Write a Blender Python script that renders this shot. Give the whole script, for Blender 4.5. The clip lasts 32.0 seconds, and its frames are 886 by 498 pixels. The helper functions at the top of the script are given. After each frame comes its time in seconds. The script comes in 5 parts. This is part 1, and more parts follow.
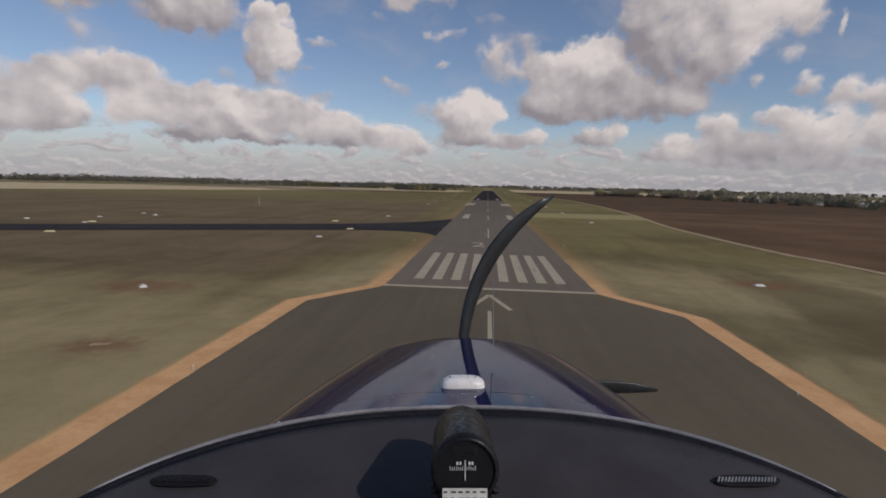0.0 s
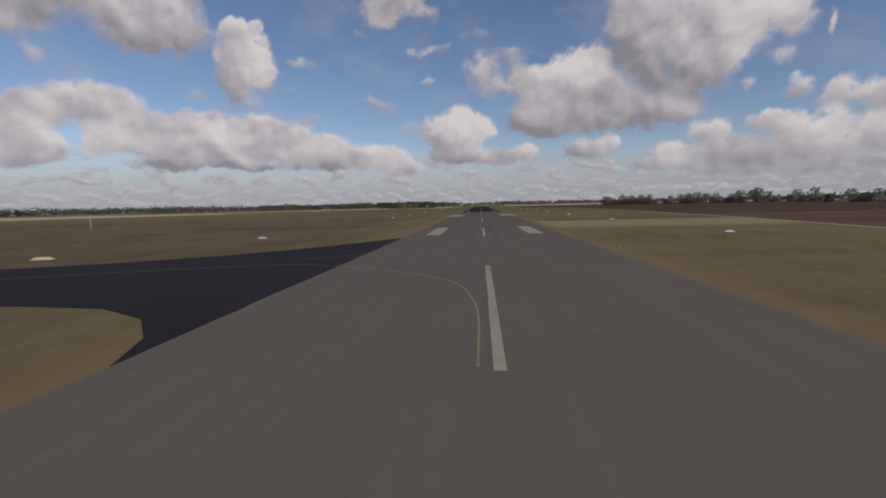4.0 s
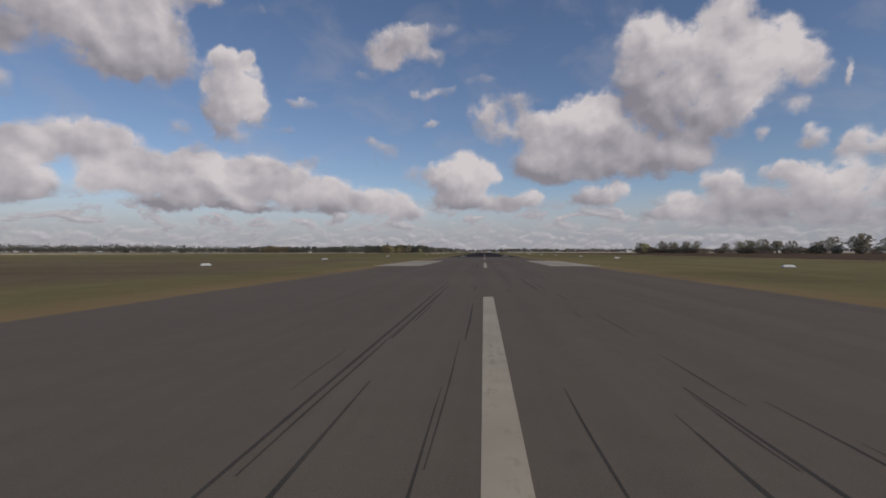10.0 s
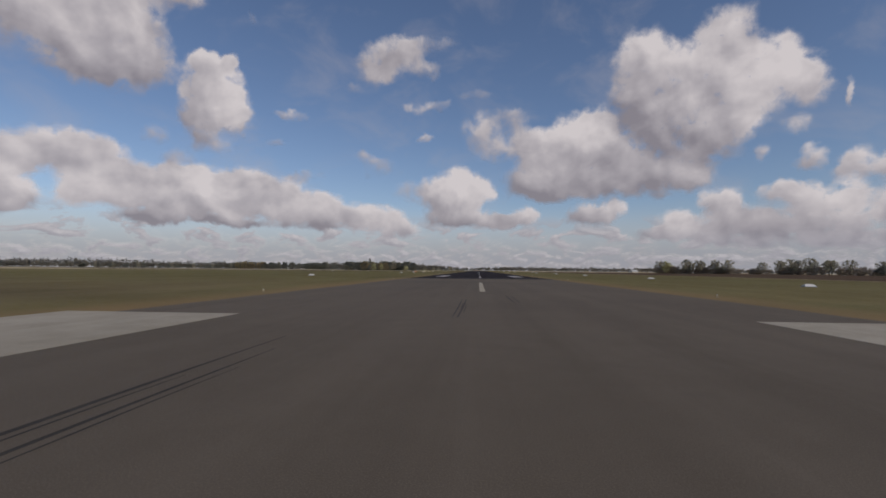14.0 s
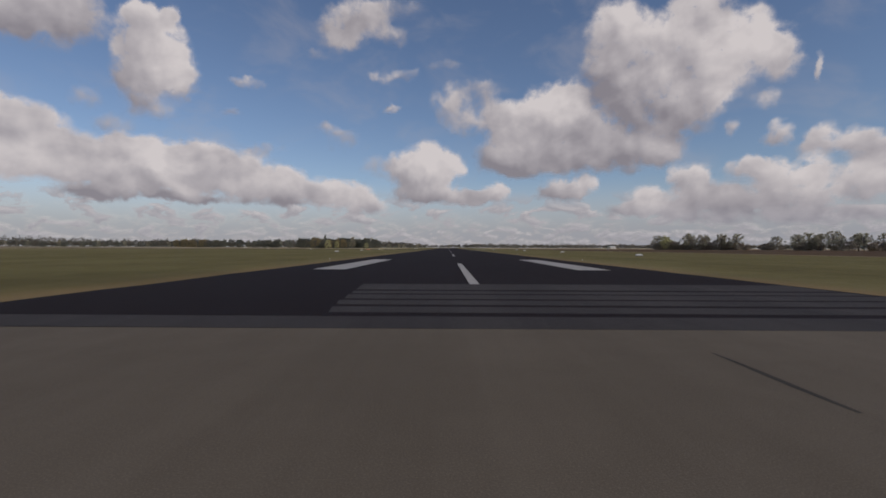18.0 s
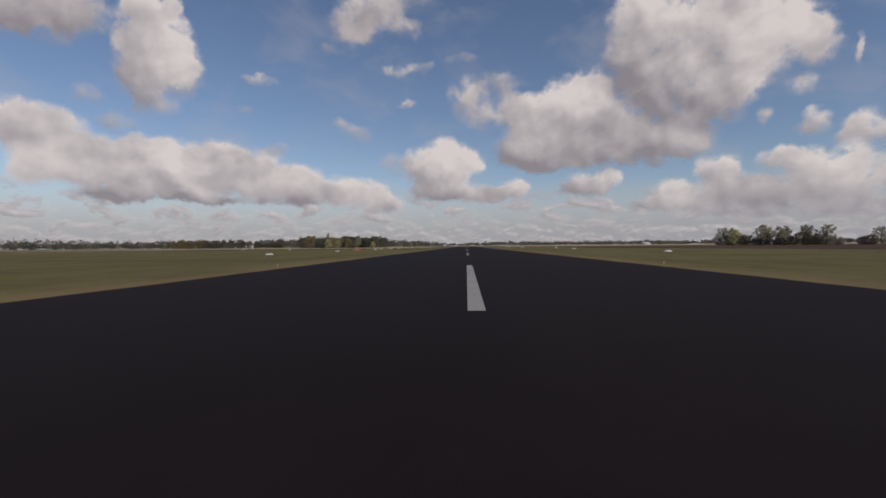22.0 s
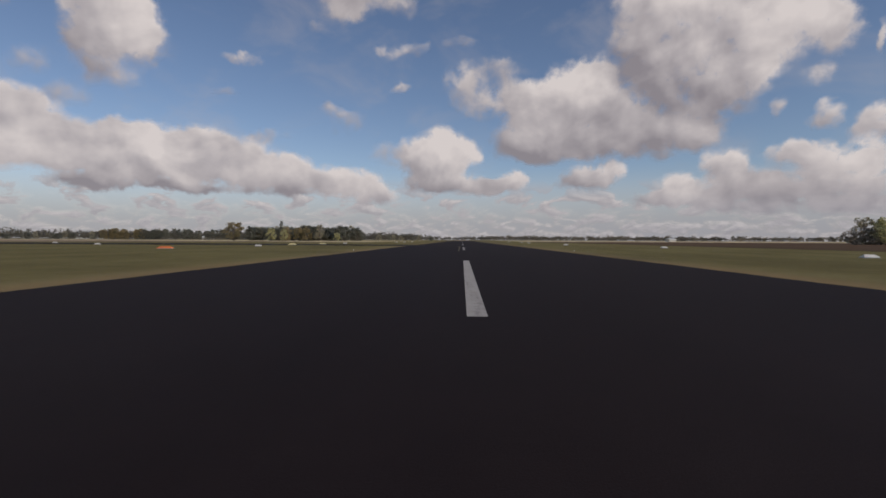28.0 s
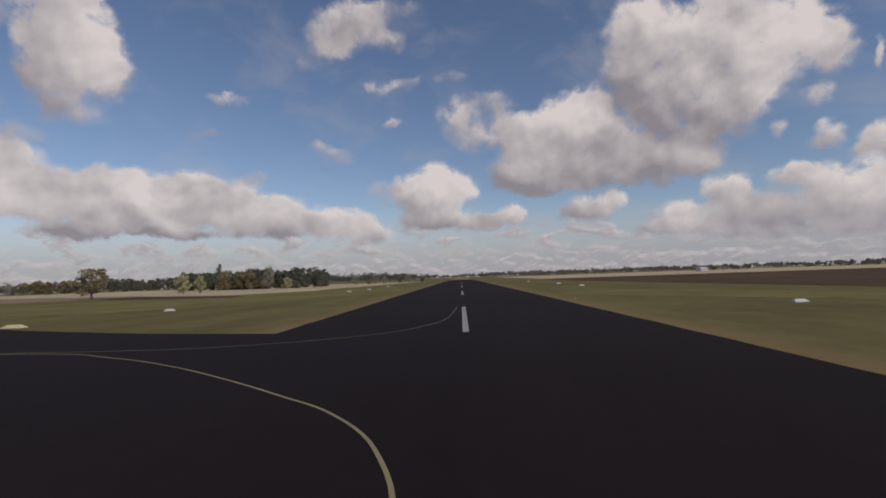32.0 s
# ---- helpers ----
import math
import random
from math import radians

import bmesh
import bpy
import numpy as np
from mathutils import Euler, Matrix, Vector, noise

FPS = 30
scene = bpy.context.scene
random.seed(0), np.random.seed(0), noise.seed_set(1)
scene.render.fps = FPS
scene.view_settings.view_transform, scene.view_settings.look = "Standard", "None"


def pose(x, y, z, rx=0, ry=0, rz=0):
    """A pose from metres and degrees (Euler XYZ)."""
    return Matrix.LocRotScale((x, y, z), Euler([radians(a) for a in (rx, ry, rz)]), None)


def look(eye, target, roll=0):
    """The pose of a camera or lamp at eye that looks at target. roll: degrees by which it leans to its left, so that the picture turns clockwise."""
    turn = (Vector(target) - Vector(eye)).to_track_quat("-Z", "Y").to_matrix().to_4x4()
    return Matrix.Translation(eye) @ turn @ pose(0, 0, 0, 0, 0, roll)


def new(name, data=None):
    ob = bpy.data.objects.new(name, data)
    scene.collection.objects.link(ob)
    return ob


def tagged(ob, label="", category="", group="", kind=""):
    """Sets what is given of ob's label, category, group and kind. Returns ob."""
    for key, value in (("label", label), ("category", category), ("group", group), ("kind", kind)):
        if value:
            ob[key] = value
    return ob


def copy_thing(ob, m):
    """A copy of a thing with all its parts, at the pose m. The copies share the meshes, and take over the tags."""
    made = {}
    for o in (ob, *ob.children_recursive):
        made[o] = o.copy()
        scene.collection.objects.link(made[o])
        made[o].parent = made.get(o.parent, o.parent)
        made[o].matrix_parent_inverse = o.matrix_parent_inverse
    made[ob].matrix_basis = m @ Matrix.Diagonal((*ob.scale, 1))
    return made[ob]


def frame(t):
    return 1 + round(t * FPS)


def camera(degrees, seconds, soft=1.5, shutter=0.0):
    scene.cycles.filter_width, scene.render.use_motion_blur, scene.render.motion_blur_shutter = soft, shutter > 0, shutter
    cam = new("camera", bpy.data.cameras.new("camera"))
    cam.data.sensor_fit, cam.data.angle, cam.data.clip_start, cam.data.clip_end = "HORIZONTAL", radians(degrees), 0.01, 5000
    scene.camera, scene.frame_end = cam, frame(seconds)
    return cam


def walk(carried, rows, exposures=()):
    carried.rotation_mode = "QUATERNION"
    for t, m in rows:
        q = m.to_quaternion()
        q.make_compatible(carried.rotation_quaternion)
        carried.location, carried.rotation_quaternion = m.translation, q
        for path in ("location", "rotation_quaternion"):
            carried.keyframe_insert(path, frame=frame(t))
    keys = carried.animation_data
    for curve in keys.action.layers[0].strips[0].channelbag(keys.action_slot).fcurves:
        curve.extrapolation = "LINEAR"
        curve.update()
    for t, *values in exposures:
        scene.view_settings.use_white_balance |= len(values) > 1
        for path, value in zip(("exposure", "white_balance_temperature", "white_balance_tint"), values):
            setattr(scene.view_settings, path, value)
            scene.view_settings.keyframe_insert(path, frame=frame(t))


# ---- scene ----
cam = camera(84.0, 32.0, soft=1.7)
# seconds, x, y, z, turn to the left, tilt up, lean (degrees)
ROWS = [
    (0, -0.72, -68.50, 14.48, 4.97, -7.43, 1.34),
    (0.5, -0.62, -53.60, 13.28, 5.48, -6.82, -2.30),
    (1, -0.52, -38.45, 12.06, 5.78, -7.45, -3.62),
    (1.5, -0.78, -23.40, 10.58, 4.72, -6.21, -3.50),
    (2, -0.95, -8.28, 9.21, 4.17, -5.93, -2.05),
    (2.5, -0.93, 6.98, 8.09, 4.23, -5.47, -1.72),
    (4.5, -0.49, 67.11, 5.30, 4.69, -4.82, -0.75),
    (5, -0.35, 81.43, 4.65, 4.89, -3.31, 0.73),
    (5.5, -0.23, 96.09, 4.08, 5.29, -2.72, 0.75),
    (6, -0.26, 111.12, 3.82, 5.27, -2.73, -0.89),
    (6.5, -0.27, 126.10, 3.63, 4.90, -2.37, -2.21),
    (7, -0.32, 140.97, 3.52, 5.11, -3.58, -1.18),
    (7.5, -0.32, 155.51, 3.22, 5.49, -2.60, -1.39),
    (8, -0.37, 169.93, 2.91, 5.73, -1.25, -0.59),
    (8.5, -0.35, 183.81, 2.67, 5.80, -0.99, -0.39),
    (9, -0.32, 197.18, 2.65, 5.73, -1.67, -1.24),
    (9.5, -0.25, 210.08, 2.31, 5.34, -0.57, -1.73),
    (10, -0.21, 222.87, 2.16, 4.74, 0.33, -0.04),
    (10.5, -0.17, 235.62, 2.21, 3.82, 0.88, 0.60),
    (11, -0.14, 248.54, 2.05, 3.30, -0.22, 1.08),
    (11.5, -0.14, 261.14, 2.03, 3.69, 2.46, -1.11),
    (12, -0.15, 273.48, 2.07, 4.87, 0.55, -2.35),
    (12.5, -0.16, 285.60, 2.08, 5.66, 1.29, -1.34),
    (13, -0.19, 297.67, 2.05, 5.29, 2.66, 0.92),
    (13.5, -0.28, 309.88, 1.93, 4.67, 2.12, 1.92),
    (14, -0.40, 322.08, 1.80, 4.07, 2.43, 0.53),
    (14.5, -0.50, 334.14, 1.77, 4.26, 2.85, -1.27),
    (16.5, -1.33, 379.67, 1.81, 3.40, 0.19, -1.30),
    (17, -1.54, 390.93, 1.72, 2.10, -0.01, 0.43),
    (17.5, -1.45, 402.28, 1.72, 1.28, -0.33, 0.00),
    (18, -1.11, 413.73, 1.75, 0.53, -0.19, 0.20),
    (18.5, -1.06, 424.78, 1.73, -0.12, -1.26, 0.35),
    (19, -0.73, 435.62, 1.76, 0.19, -0.80, 0.51),
    (19.5, -0.43, 446.53, 1.75, 0.95, -0.99, 0.03),
    (20, -0.19, 457.27, 1.74, 1.45, -0.79, 0.23),
    (20.5, -0.04, 467.63, 1.75, 2.21, -0.37, -0.18),
    (21, 0.02, 477.72, 1.75, 2.50, -0.81, -0.31),
    (21.5, 0.00, 487.67, 1.75, 2.62, -0.61, -0.12),
    (22, -0.08, 497.60, 1.72, 2.72, -0.37, -0.50),
    (22.5, -0.22, 507.59, 1.74, 2.85, -0.74, -0.30),
    (23, -0.31, 517.79, 1.73, 2.39, -0.97, -0.12),
    (23.5, -0.26, 528.31, 1.74, 1.96, -1.52, 0.28),
    (24, -0.17, 539.44, 1.72, 2.21, -1.14, 0.08),
    (24.5, -0.16, 551.48, 1.75, 2.30, -1.30, -0.13),
    (25, -0.19, 564.15, 1.78, 2.15, -0.94, 0.04),
    (25.5, -0.22, 577.18, 1.76, 2.00, -1.03, -0.14),
    (27.5, -0.28, 631.52, 1.81, 1.16, -1.31, 0.06),
    (28, -0.18, 646.40, 1.75, 2.20, -1.09, 0.25),
    (28.5, -0.29, 661.64, 1.76, 2.94, -0.86, -1.26),
    (29, -0.43, 677.01, 1.85, 2.35, -1.27, -2.14),
    (29.5, -0.44, 692.28, 1.97, 1.87, -0.20, -2.53),
    (30, -0.37, 707.50, 2.13, 1.81, 1.26, -4.17),
    (30.5, -0.23, 722.72, 2.37, 2.15, 1.21, -4.51),
    (31, -0.10, 737.95, 2.77, 1.99, 1.95, -3.79),
    (31.5, -0.07, 753.17, 3.40, 1.94, 2.87, -2.47),
    (32, -0.03, 768.40, 4.03, 1.98, 3.29, -1.98),
]


def eye_pose(x, y, z, turn, tilt, lean):
    return pose(x, y, z, 90 + tilt, 0, turn) @ pose(0, 0, 0, 0, 0, lean)


walk(cam, [(r[0], eye_pose(*r[1:])) for r in ROWS], [(0.0, -0.57, 6520, 17), (1.0, -0.66, 6350, 17), (2.5, -0.72, 6270, 17), (4.5, -0.67, 6250, 17), (16.0, -0.70, 6250, 18), (19.0, -0.69, 6380, 17), (22.0, -0.62, 6480, 17), (32.0, -0.62, 6480, 17)])

# ---- world, sun ----
SUN_AZ, SUN_EL = 128.0, 38.0          # degrees to the right of the runway's heading, and up
world = bpy.data.worlds.new("sky")
world.use_nodes = True
scene.world = world
wn = world.node_tree.nodes
sky_tex = wn.new("ShaderNodeTexSky")
sky_tex.sky_type, sky_tex.sun_disc = "NISHITA", False
sky_tex.sun_elevation, sky_tex.sun_rotation = radians(SUN_EL), radians(SUN_AZ)
sky_tex.air_density, sky_tex.dust_density, sky_tex.ozone_density = 1.0, 0.2, 2.3
world.node_tree.links.new(sky_tex.outputs[0], wn["Background"].inputs[0])
wn["Background"].inputs[1].default_value = 0.122
sun_data = bpy.data.lights.new("sun", "SUN")
sun_data.energy, sun_data.angle, sun_data.color = 3.3, radians(0.53), (1.0, 0.92, 0.80)
sun = new("sun", sun_data)
az, el = radians(SUN_AZ), radians(SUN_EL)
sun.matrix_world = look((500 * math.sin(az) * math.cos(el), 500 * math.cos(az) * math.cos(el), 500 * math.sin(el)), (0, 0, 0))


# ---- materials ----
class Nodes:
    """Short hand for a node tree."""

    def __init__(self, tree):
        self.tree = tree

    def add(self, kind, **given):
        n = self.tree.nodes.new("ShaderNode" + kind)
        for k, v in given.items():
            setattr(n, k, v)
        return n

    def put(self, socket, value):
        if isinstance(value, bpy.types.NodeSocket):
            self.tree.links.new(value, socket)
        else:
            socket.default_value = value

    def math(self, op, a, b=0.0, c=0.0, clamp=False):
        n = self.add("Math", operation=op, use_clamp=clamp)
        for s, v in zip(n.inputs, (a, b, c)):
            self.put(s, v)
        return n.outputs[0]

    def vmath(self, op, a, b=(0, 0, 0), out=0):
        n = self.add("VectorMath", operation=op)
        self.put(n.inputs[0], a)
        self.put(n.inputs[1], b)
        return n.outputs[out]

    def noise(self, vec, scale, detail=4.0, rough=0.55, dist=0.0):
        n = self.add("TexNoise")
        self.put(n.inputs["Vector"], vec)
        self.put(n.inputs["Scale"], scale)
        self.put(n.inputs["Detail"], detail)
        self.put(n.inputs["Roughness"], rough)
        self.put(n.inputs["Distortion"], dist)
        return n.outputs[0]

    def ramp(self, x, lo, hi, a=0.0, b=1.0, smooth=True):
        n = self.add("MapRange", interpolation_type="SMOOTHSTEP" if smooth else "LINEAR")
        for s, v in zip(n.inputs, (x, lo, hi, a, b)):
            self.put(s, v)
        return n.outputs[0]

    def mix(self, f, a, b):
        n = self.add("Mix", data_type="RGBA")
        self.put(n.inputs[0], f)
        self.put(n.inputs[6], a if isinstance(a, bpy.types.NodeSocket) else (*a, 1))
        self.put(n.inputs[7], b if isinstance(b, bpy.types.NodeSocket) else (*b, 1))
        return n.outputs[2]


def material(name):
    m = bpy.data.materials.new(name)
    m.use_nodes = True
    return m, Nodes(m.node_tree), m.node_tree.nodes["Principled BSDF"]


def bump(t, shader, height, strength, distance):
    b = t.add("Bump")
    t.put(b.inputs["Height"], height)
    t.put(b.inputs["Strength"], strength)
    t.put(b.inputs["Distance"], distance)
    t.put(shader.inputs["Normal"], b.outputs[0])


def surface(name, a, b, scale, rough=0.7, fine=8.0, relief=0.3, depth=0.01, metal=0.0, worn=None, coat=0.0, local=True, spread=0.15):
    """A plain procedural surface: colour a to b at two scales, with relief; worn: a third colour in patches."""
    m, t, s = material(name)
    co = t.add("TexCoord").outputs["Object"] if local else t.add("NewGeometry").outputs["Position"]
    big, small = t.noise(co, scale, 5.0), t.noise(co, scale * fine, 6.0, 0.65)
    blend = t.math("ADD", t.math("MULTIPLY", big, 0.65), t.math("MULTIPLY", small, 0.35))
    col = t.mix(t.ramp(blend, 0.36, 0.64), a, b)
    if worn:
        col = t.mix(t.ramp(t.noise(co, scale * 2.3, 8.0, 0.7), 0.56, 0.7), col, worn)
    t.put(s.inputs["Base Color"], col)
    t.put(s.inputs["Roughness"], t.ramp(small, 0.3, 0.7, max(0.02, rough - spread), min(1.0, rough + spread)))
    s.inputs["Metallic"].default_value = metal
    s.inputs["Coat Weight"].default_value = coat
    s.inputs["Coat Roughness"].default_value = 0.05
    bump(t, s, small, relief, depth)
    return m


def ground_material():
    m, t, s = material("grassland")
    p = t.add("NewGeometry").outputs["Position"]
    sep = t.add("SeparateXYZ")
    t.put(sep.inputs[0], p)
    x, y = sep.outputs[0], sep.outputs[1]
    huge, big, mid = t.noise(p, 0.008, 3.0), t.noise(p, 0.045, 5.0, 0.6), t.noise(p, 0.35, 5.0, 0.6)
    fine, blades = t.noise(p, 2.5, 5.0, 0.7), t.noise(p, 14.0, 3.0, 0.7)
    # mown streaks along the strip
    streak = t.noise(t.vmath("MULTIPLY", p, (1.0, 0.06, 1.0)), 0.16, 4.0, 0.6)
    mixed = t.math("ADD", t.math("MULTIPLY", big, 0.4), t.math("ADD", t.math("MULTIPLY", streak, 0.35), t.math("MULTIPLY", mid, 0.25)))
    green = t.mix(t.ramp(mixed, 0.38, 0.62), (0.180, 0.144, 0.052), (0.255, 0.204, 0.086))
    green = t.mix(t.ramp(big, 0.45, 0.68, 0.0, 0.6), green, (0.150, 0.142, 0.050))
    brown = t.mix(t.ramp(mixed, 0.38, 0.62), (0.136, 0.094, 0.052), (0.205, 0.148, 0.084))
    # brown grass on the near left, with cloud shade in its colour; greener elsewhere
    left = t.math("MULTIPLY", t.ramp(t.math("ADD", x, t.math("MULTIPLY", t.math("SUBTRACT", huge, 0.5), 60.0)), -22.0, -38.0), t.ramp(y, 470.0, 250.0))
    near = t.ramp(t.math("ADD", y, t.math("MULTIPLY", t.math("SUBTRACT", big, 0.5), 30.0)), -16.0, 12.0)
    col = t.mix(t.math("MULTIPLY", t.math("MULTIPLY", left, near), 0.9), green, brown)
    col = t.mix(t.ramp(t.noise(p, 0.11, 6.0, 0.7), 0.56, 0.72, 0.0, 0.5), col, (0.19, 0.155, 0.075))
    col = t.mix(t.ramp(fine, 0.35, 0.7, 0.0, 0.35), col, (0.090, 0.075, 0.032))
    # far off, dry paddocks
    far = t.ramp(t.math("ADD", t.vmath("LENGTH", t.vmath("SUBTRACT", p, (0, 400, 0)), out=1), t.math("MULTIPLY", huge, 500.0)), 900.0, 1500.0)
    col = t.mix(far, col, t.mix(t.ramp(t.noise(t.vmath("MULTIPLY", p, (0.35, 1, 1)), 0.006, 2.0), 0.45, 0.55), (0.15, 0.14, 0.055), (0.25, 0.205, 0.12)))
    # red-brown soil along the edges of the sealed strip
    half = t.math("ADD", t.math("MULTIPLY", t.ramp(y, -11.0, -0.5, 1.0, 0.0, False), 7.4), 15.0)
    wide = t.ramp(y, 415.0, 440.0, 1.0, 0.55)
    off = t.math("DIVIDE", t.math("SUBTRACT", t.math("ABSOLUTE", x), half), wide)
    off = t.math("ADD", off, t.math("MULTIPLY", t.math("SUBTRACT", mid, 0.5), t.ramp(y, -10.0, 12.0, 0.7, 2.6)))
    off = t.math("ADD", off, t.math("MULTIPLY", t.math("SUBTRACT", fine, 0.5), t.ramp(y, -10.0, 12.0, 0.5, 1.5)))
    strong = t.math("MULTIPLY", t.ramp(y, 40.0, -6.0, 0.46, 1.0), t.ramp(y, 410.0, 440.0, 1.0, 0.9))
    soil = t.math("MULTIPLY", t.ramp(off, t.ramp(y, -10.0, 25.0, 3.1, 6.2), t.ramp(y, -10.0, 25.0, 2.2, 0.3)), strong)
    soil_c = t.mix(t.ramp(t.math("ADD", t.math("MULTIPLY", mid, 0.6), t.math("MULTIPLY", fine, 0.4)), 0.35, 0.65), (0.53, 0.290, 0.129), (0.65, 0.393, 0.194))
    soil_c = t.mix(t.ramp(y, 10.0, 70.0, 0.0, 0.75), soil_c, t.mix(fine, (0.165, 0.098, 0.050), (0.235, 0.148, 0.076)))
    col = t.mix(soil, col, soil_c)
    # darker olive-brown sweeps through the grass east of the landing end
    sweep = t.noise(t.vmath("MULTIPLY", p, (0.7, 0.35, 1.0)), 0.05, 5.0, 0.6, 0.6)
    sweep = t.math("MULTIPLY", t.math("MULTIPLY", t.ramp(sweep, 0.42, 0.60), t.ramp(x, 14.0, 24.0)), t.ramp(y, 130.0, 60.0, 0.0, 0.6))
    # pale grass round the landing end; strong sun and glare put into its colour
    lit_pale_end = t.math("ADD", t.math("ADD", y, t.math("MULTIPLY", t.math("SUBTRACT", big, 0.5), 40.0)), t.ramp(x, -34.0, -20.0, 34.0, 0.0))
    lit_pale = t.math("MULTIPLY", t.ramp(lit_pale_end, 46.0, 8.0), t.ramp(mixed, 0.3, 0.6, 0.30, 0.85))
    col = t.mix(t.math("MULTIPLY", lit_pale, t.math("SUBTRACT", 1.0, soil)), col, t.mix(fine, (0.290, 0.232, 0.120), (0.440, 0.362, 0.202)))
    # brown tussock patches, and bare red soil round the markers by the threshold
    tuft = t.noise(t.vmath("MULTIPLY", p, (1.0, 0.8, 1.0)), 0.07, 8.0, 0.62)
    tuft = t.math("MULTIPLY", t.ramp(tuft, 0.47, 0.62), t.math("MULTIPLY", t.ramp(y, 90.0, 0.0, 0.10, 0.30), t.ramp(y, -45.0, -15.0, 0.35, 1.0)))
    col = t.mix(t.math("MULTIPLY", tuft, t.math("SUBTRACT", 1.0, soil)), col, (0.098, 0.078, 0.040))
    col = t.mix(t.math("MULTIPLY", sweep, t.math("SUBTRACT", 1.0, soil)), col, (0.112, 0.085, 0.040))
    for bx, by, br in ((-47.0, -7.0, 9.0), (-33.8, -30.0, 5.0), (43.0, 12.0, 8.0)):
        gap = t.vmath("LENGTH", t.vmath("MULTIPLY", t.vmath("SUBTRACT", p, (bx, by, 0)), (1.0 / br, 1.6 / br, 0)), out=1)
        gap = t.math("ADD", gap, t.math("MULTIPLY", t.math("SUBTRACT", t.noise(p, 0.5, 5.0, 0.65), 0.5), 1.6))
        col = t.mix(t.ramp(gap, 1.0, 0.30, 0.0, 0.62), col, (0.205, 0.100, 0.055))
    # paler and darker bands lying across the strip, one pale one on the right
    bands = t.noise(t.vmath("MULTIPLY", p, (0.22, 1.0, 1.0)), 0.035, 4.0, 0.55, 0.3)
    col = t.mix(t.math("MULTIPLY", t.ramp(bands, 0.50, 0.70, 0.0, 0.48), t.math("SUBTRACT", 1.0, soil)), col, (0.080, 0.066, 0.028))
    pale_band = t.math("ADD", y, t.math("MULTIPLY", t.math("SUBTRACT", mid, 0.5), 14.0))
    pale_band = t.math("MULTIPLY", t.ramp(pale_band, 160.0, 182.0), t.ramp(pale_band, 226.0, 204.0))
    pale_band = t.math("MULTIPLY", pale_band, t.ramp(x, 15.0, 19.0, 0.0, 0.8))
    col = t.mix(pale_band, col, t.mix(fine, (0.29, 0.250, 0.112), (0.38, 0.325, 0.155)))
    # greener sward along the new asphalt
    col = t.mix(t.math("MULTIPLY", t.ramp(y, 350.0, 450.0, 0.0, 0.8), t.math("MULTIPLY", t.ramp(t.math("ABSOLUTE", x), 17.0, 22.0), t.ramp(t.math("ABSOLUTE", x), 260.0, 120.0))), col, t.mix(t.ramp(mixed, 0.38, 0.62), (0.110, 0.093, 0.031), (0.172, 0.146, 0.052)))
    t.put(s.inputs["Base Color"], col)
    s.inputs["Roughness"].default_value = 0.95
    s.inputs["Specular IOR Level"].default_value = 0.125
    rough_h = t.math("ADD", t.math("MULTIPLY", mid, 0.6), t.math("ADD", t.math("MULTIPLY", fine, 0.6), t.math("MULTIPLY", blades, 0.4)))
    bump(t, s, t.math("MULTIPLY", rough_h, t.math("SUBTRACT", 1.0, t.math("MULTIPLY", soil, 0.9))), 0.7, 0.25)
    return m


def seal_material(name, a, b, stain, rough=0.85, streaky=0.4, coarse=0.35, sunlit=None, gloss=0.14):
    """Bitumen seal: aggregate speckle, blotches and long traffic streaks."""
    m, t, s = material(name)
    p = t.add("NewGeometry").outputs["Position"]
    along = t.noise(t.vmath("MULTIPLY", p, (1.0, 0.02, 1.0)), 0.55, 5.0, 0.65)
    big, mid, grain = t.noise(p, 0.06, 5.0, 0.6), t.noise(p, 0.9, 6.0, 0.65), t.noise(p, 45.0, 2.0, 0.8)
    f = t.math("ADD", t.math("MULTIPLY", big, 0.4), t.math("ADD", t.math("MULTIPLY", along, streaky), t.math("MULTIPLY", mid, 0.6 - streaky)))
    col = t.mix(t.ramp(f, 0.36, 0.64), a, b)
    # paler towards the landing end: sun against cloud shade, put into the colour
    if sunlit:
        sep = t.add("SeparateXYZ")
        t.put(sep.inputs[0], p)
        worn = t.ramp(t.math("ADD", sep.outputs[1], t.math("MULTIPLY", t.math("SUBTRACT", big, 0.5), 260.0)), 330.0, 60.0)
        col = t.mix(worn, col, t.mix(t.ramp(f, 0.36, 0.64), tuple(0.8 * c for c in sunlit), sunlit))
    col = t.mix(t.ramp(mid, 0.58, 0.75, 0.0, 0.35), col, stain)
    col = t.mix(t.ramp(grain, 0.45, 0.75, 0.0, coarse), col, tuple(min(1.0, c * 1.8) for c in b))
    t.put(s.inputs["Base Color"], col)
    s.inputs["Roughness"].default_value = rough
    s.inputs["Specular IOR Level"].default_value = gloss
    bump(t, s, t.math("ADD", grain, mid), 0.5, 0.012)
    return m


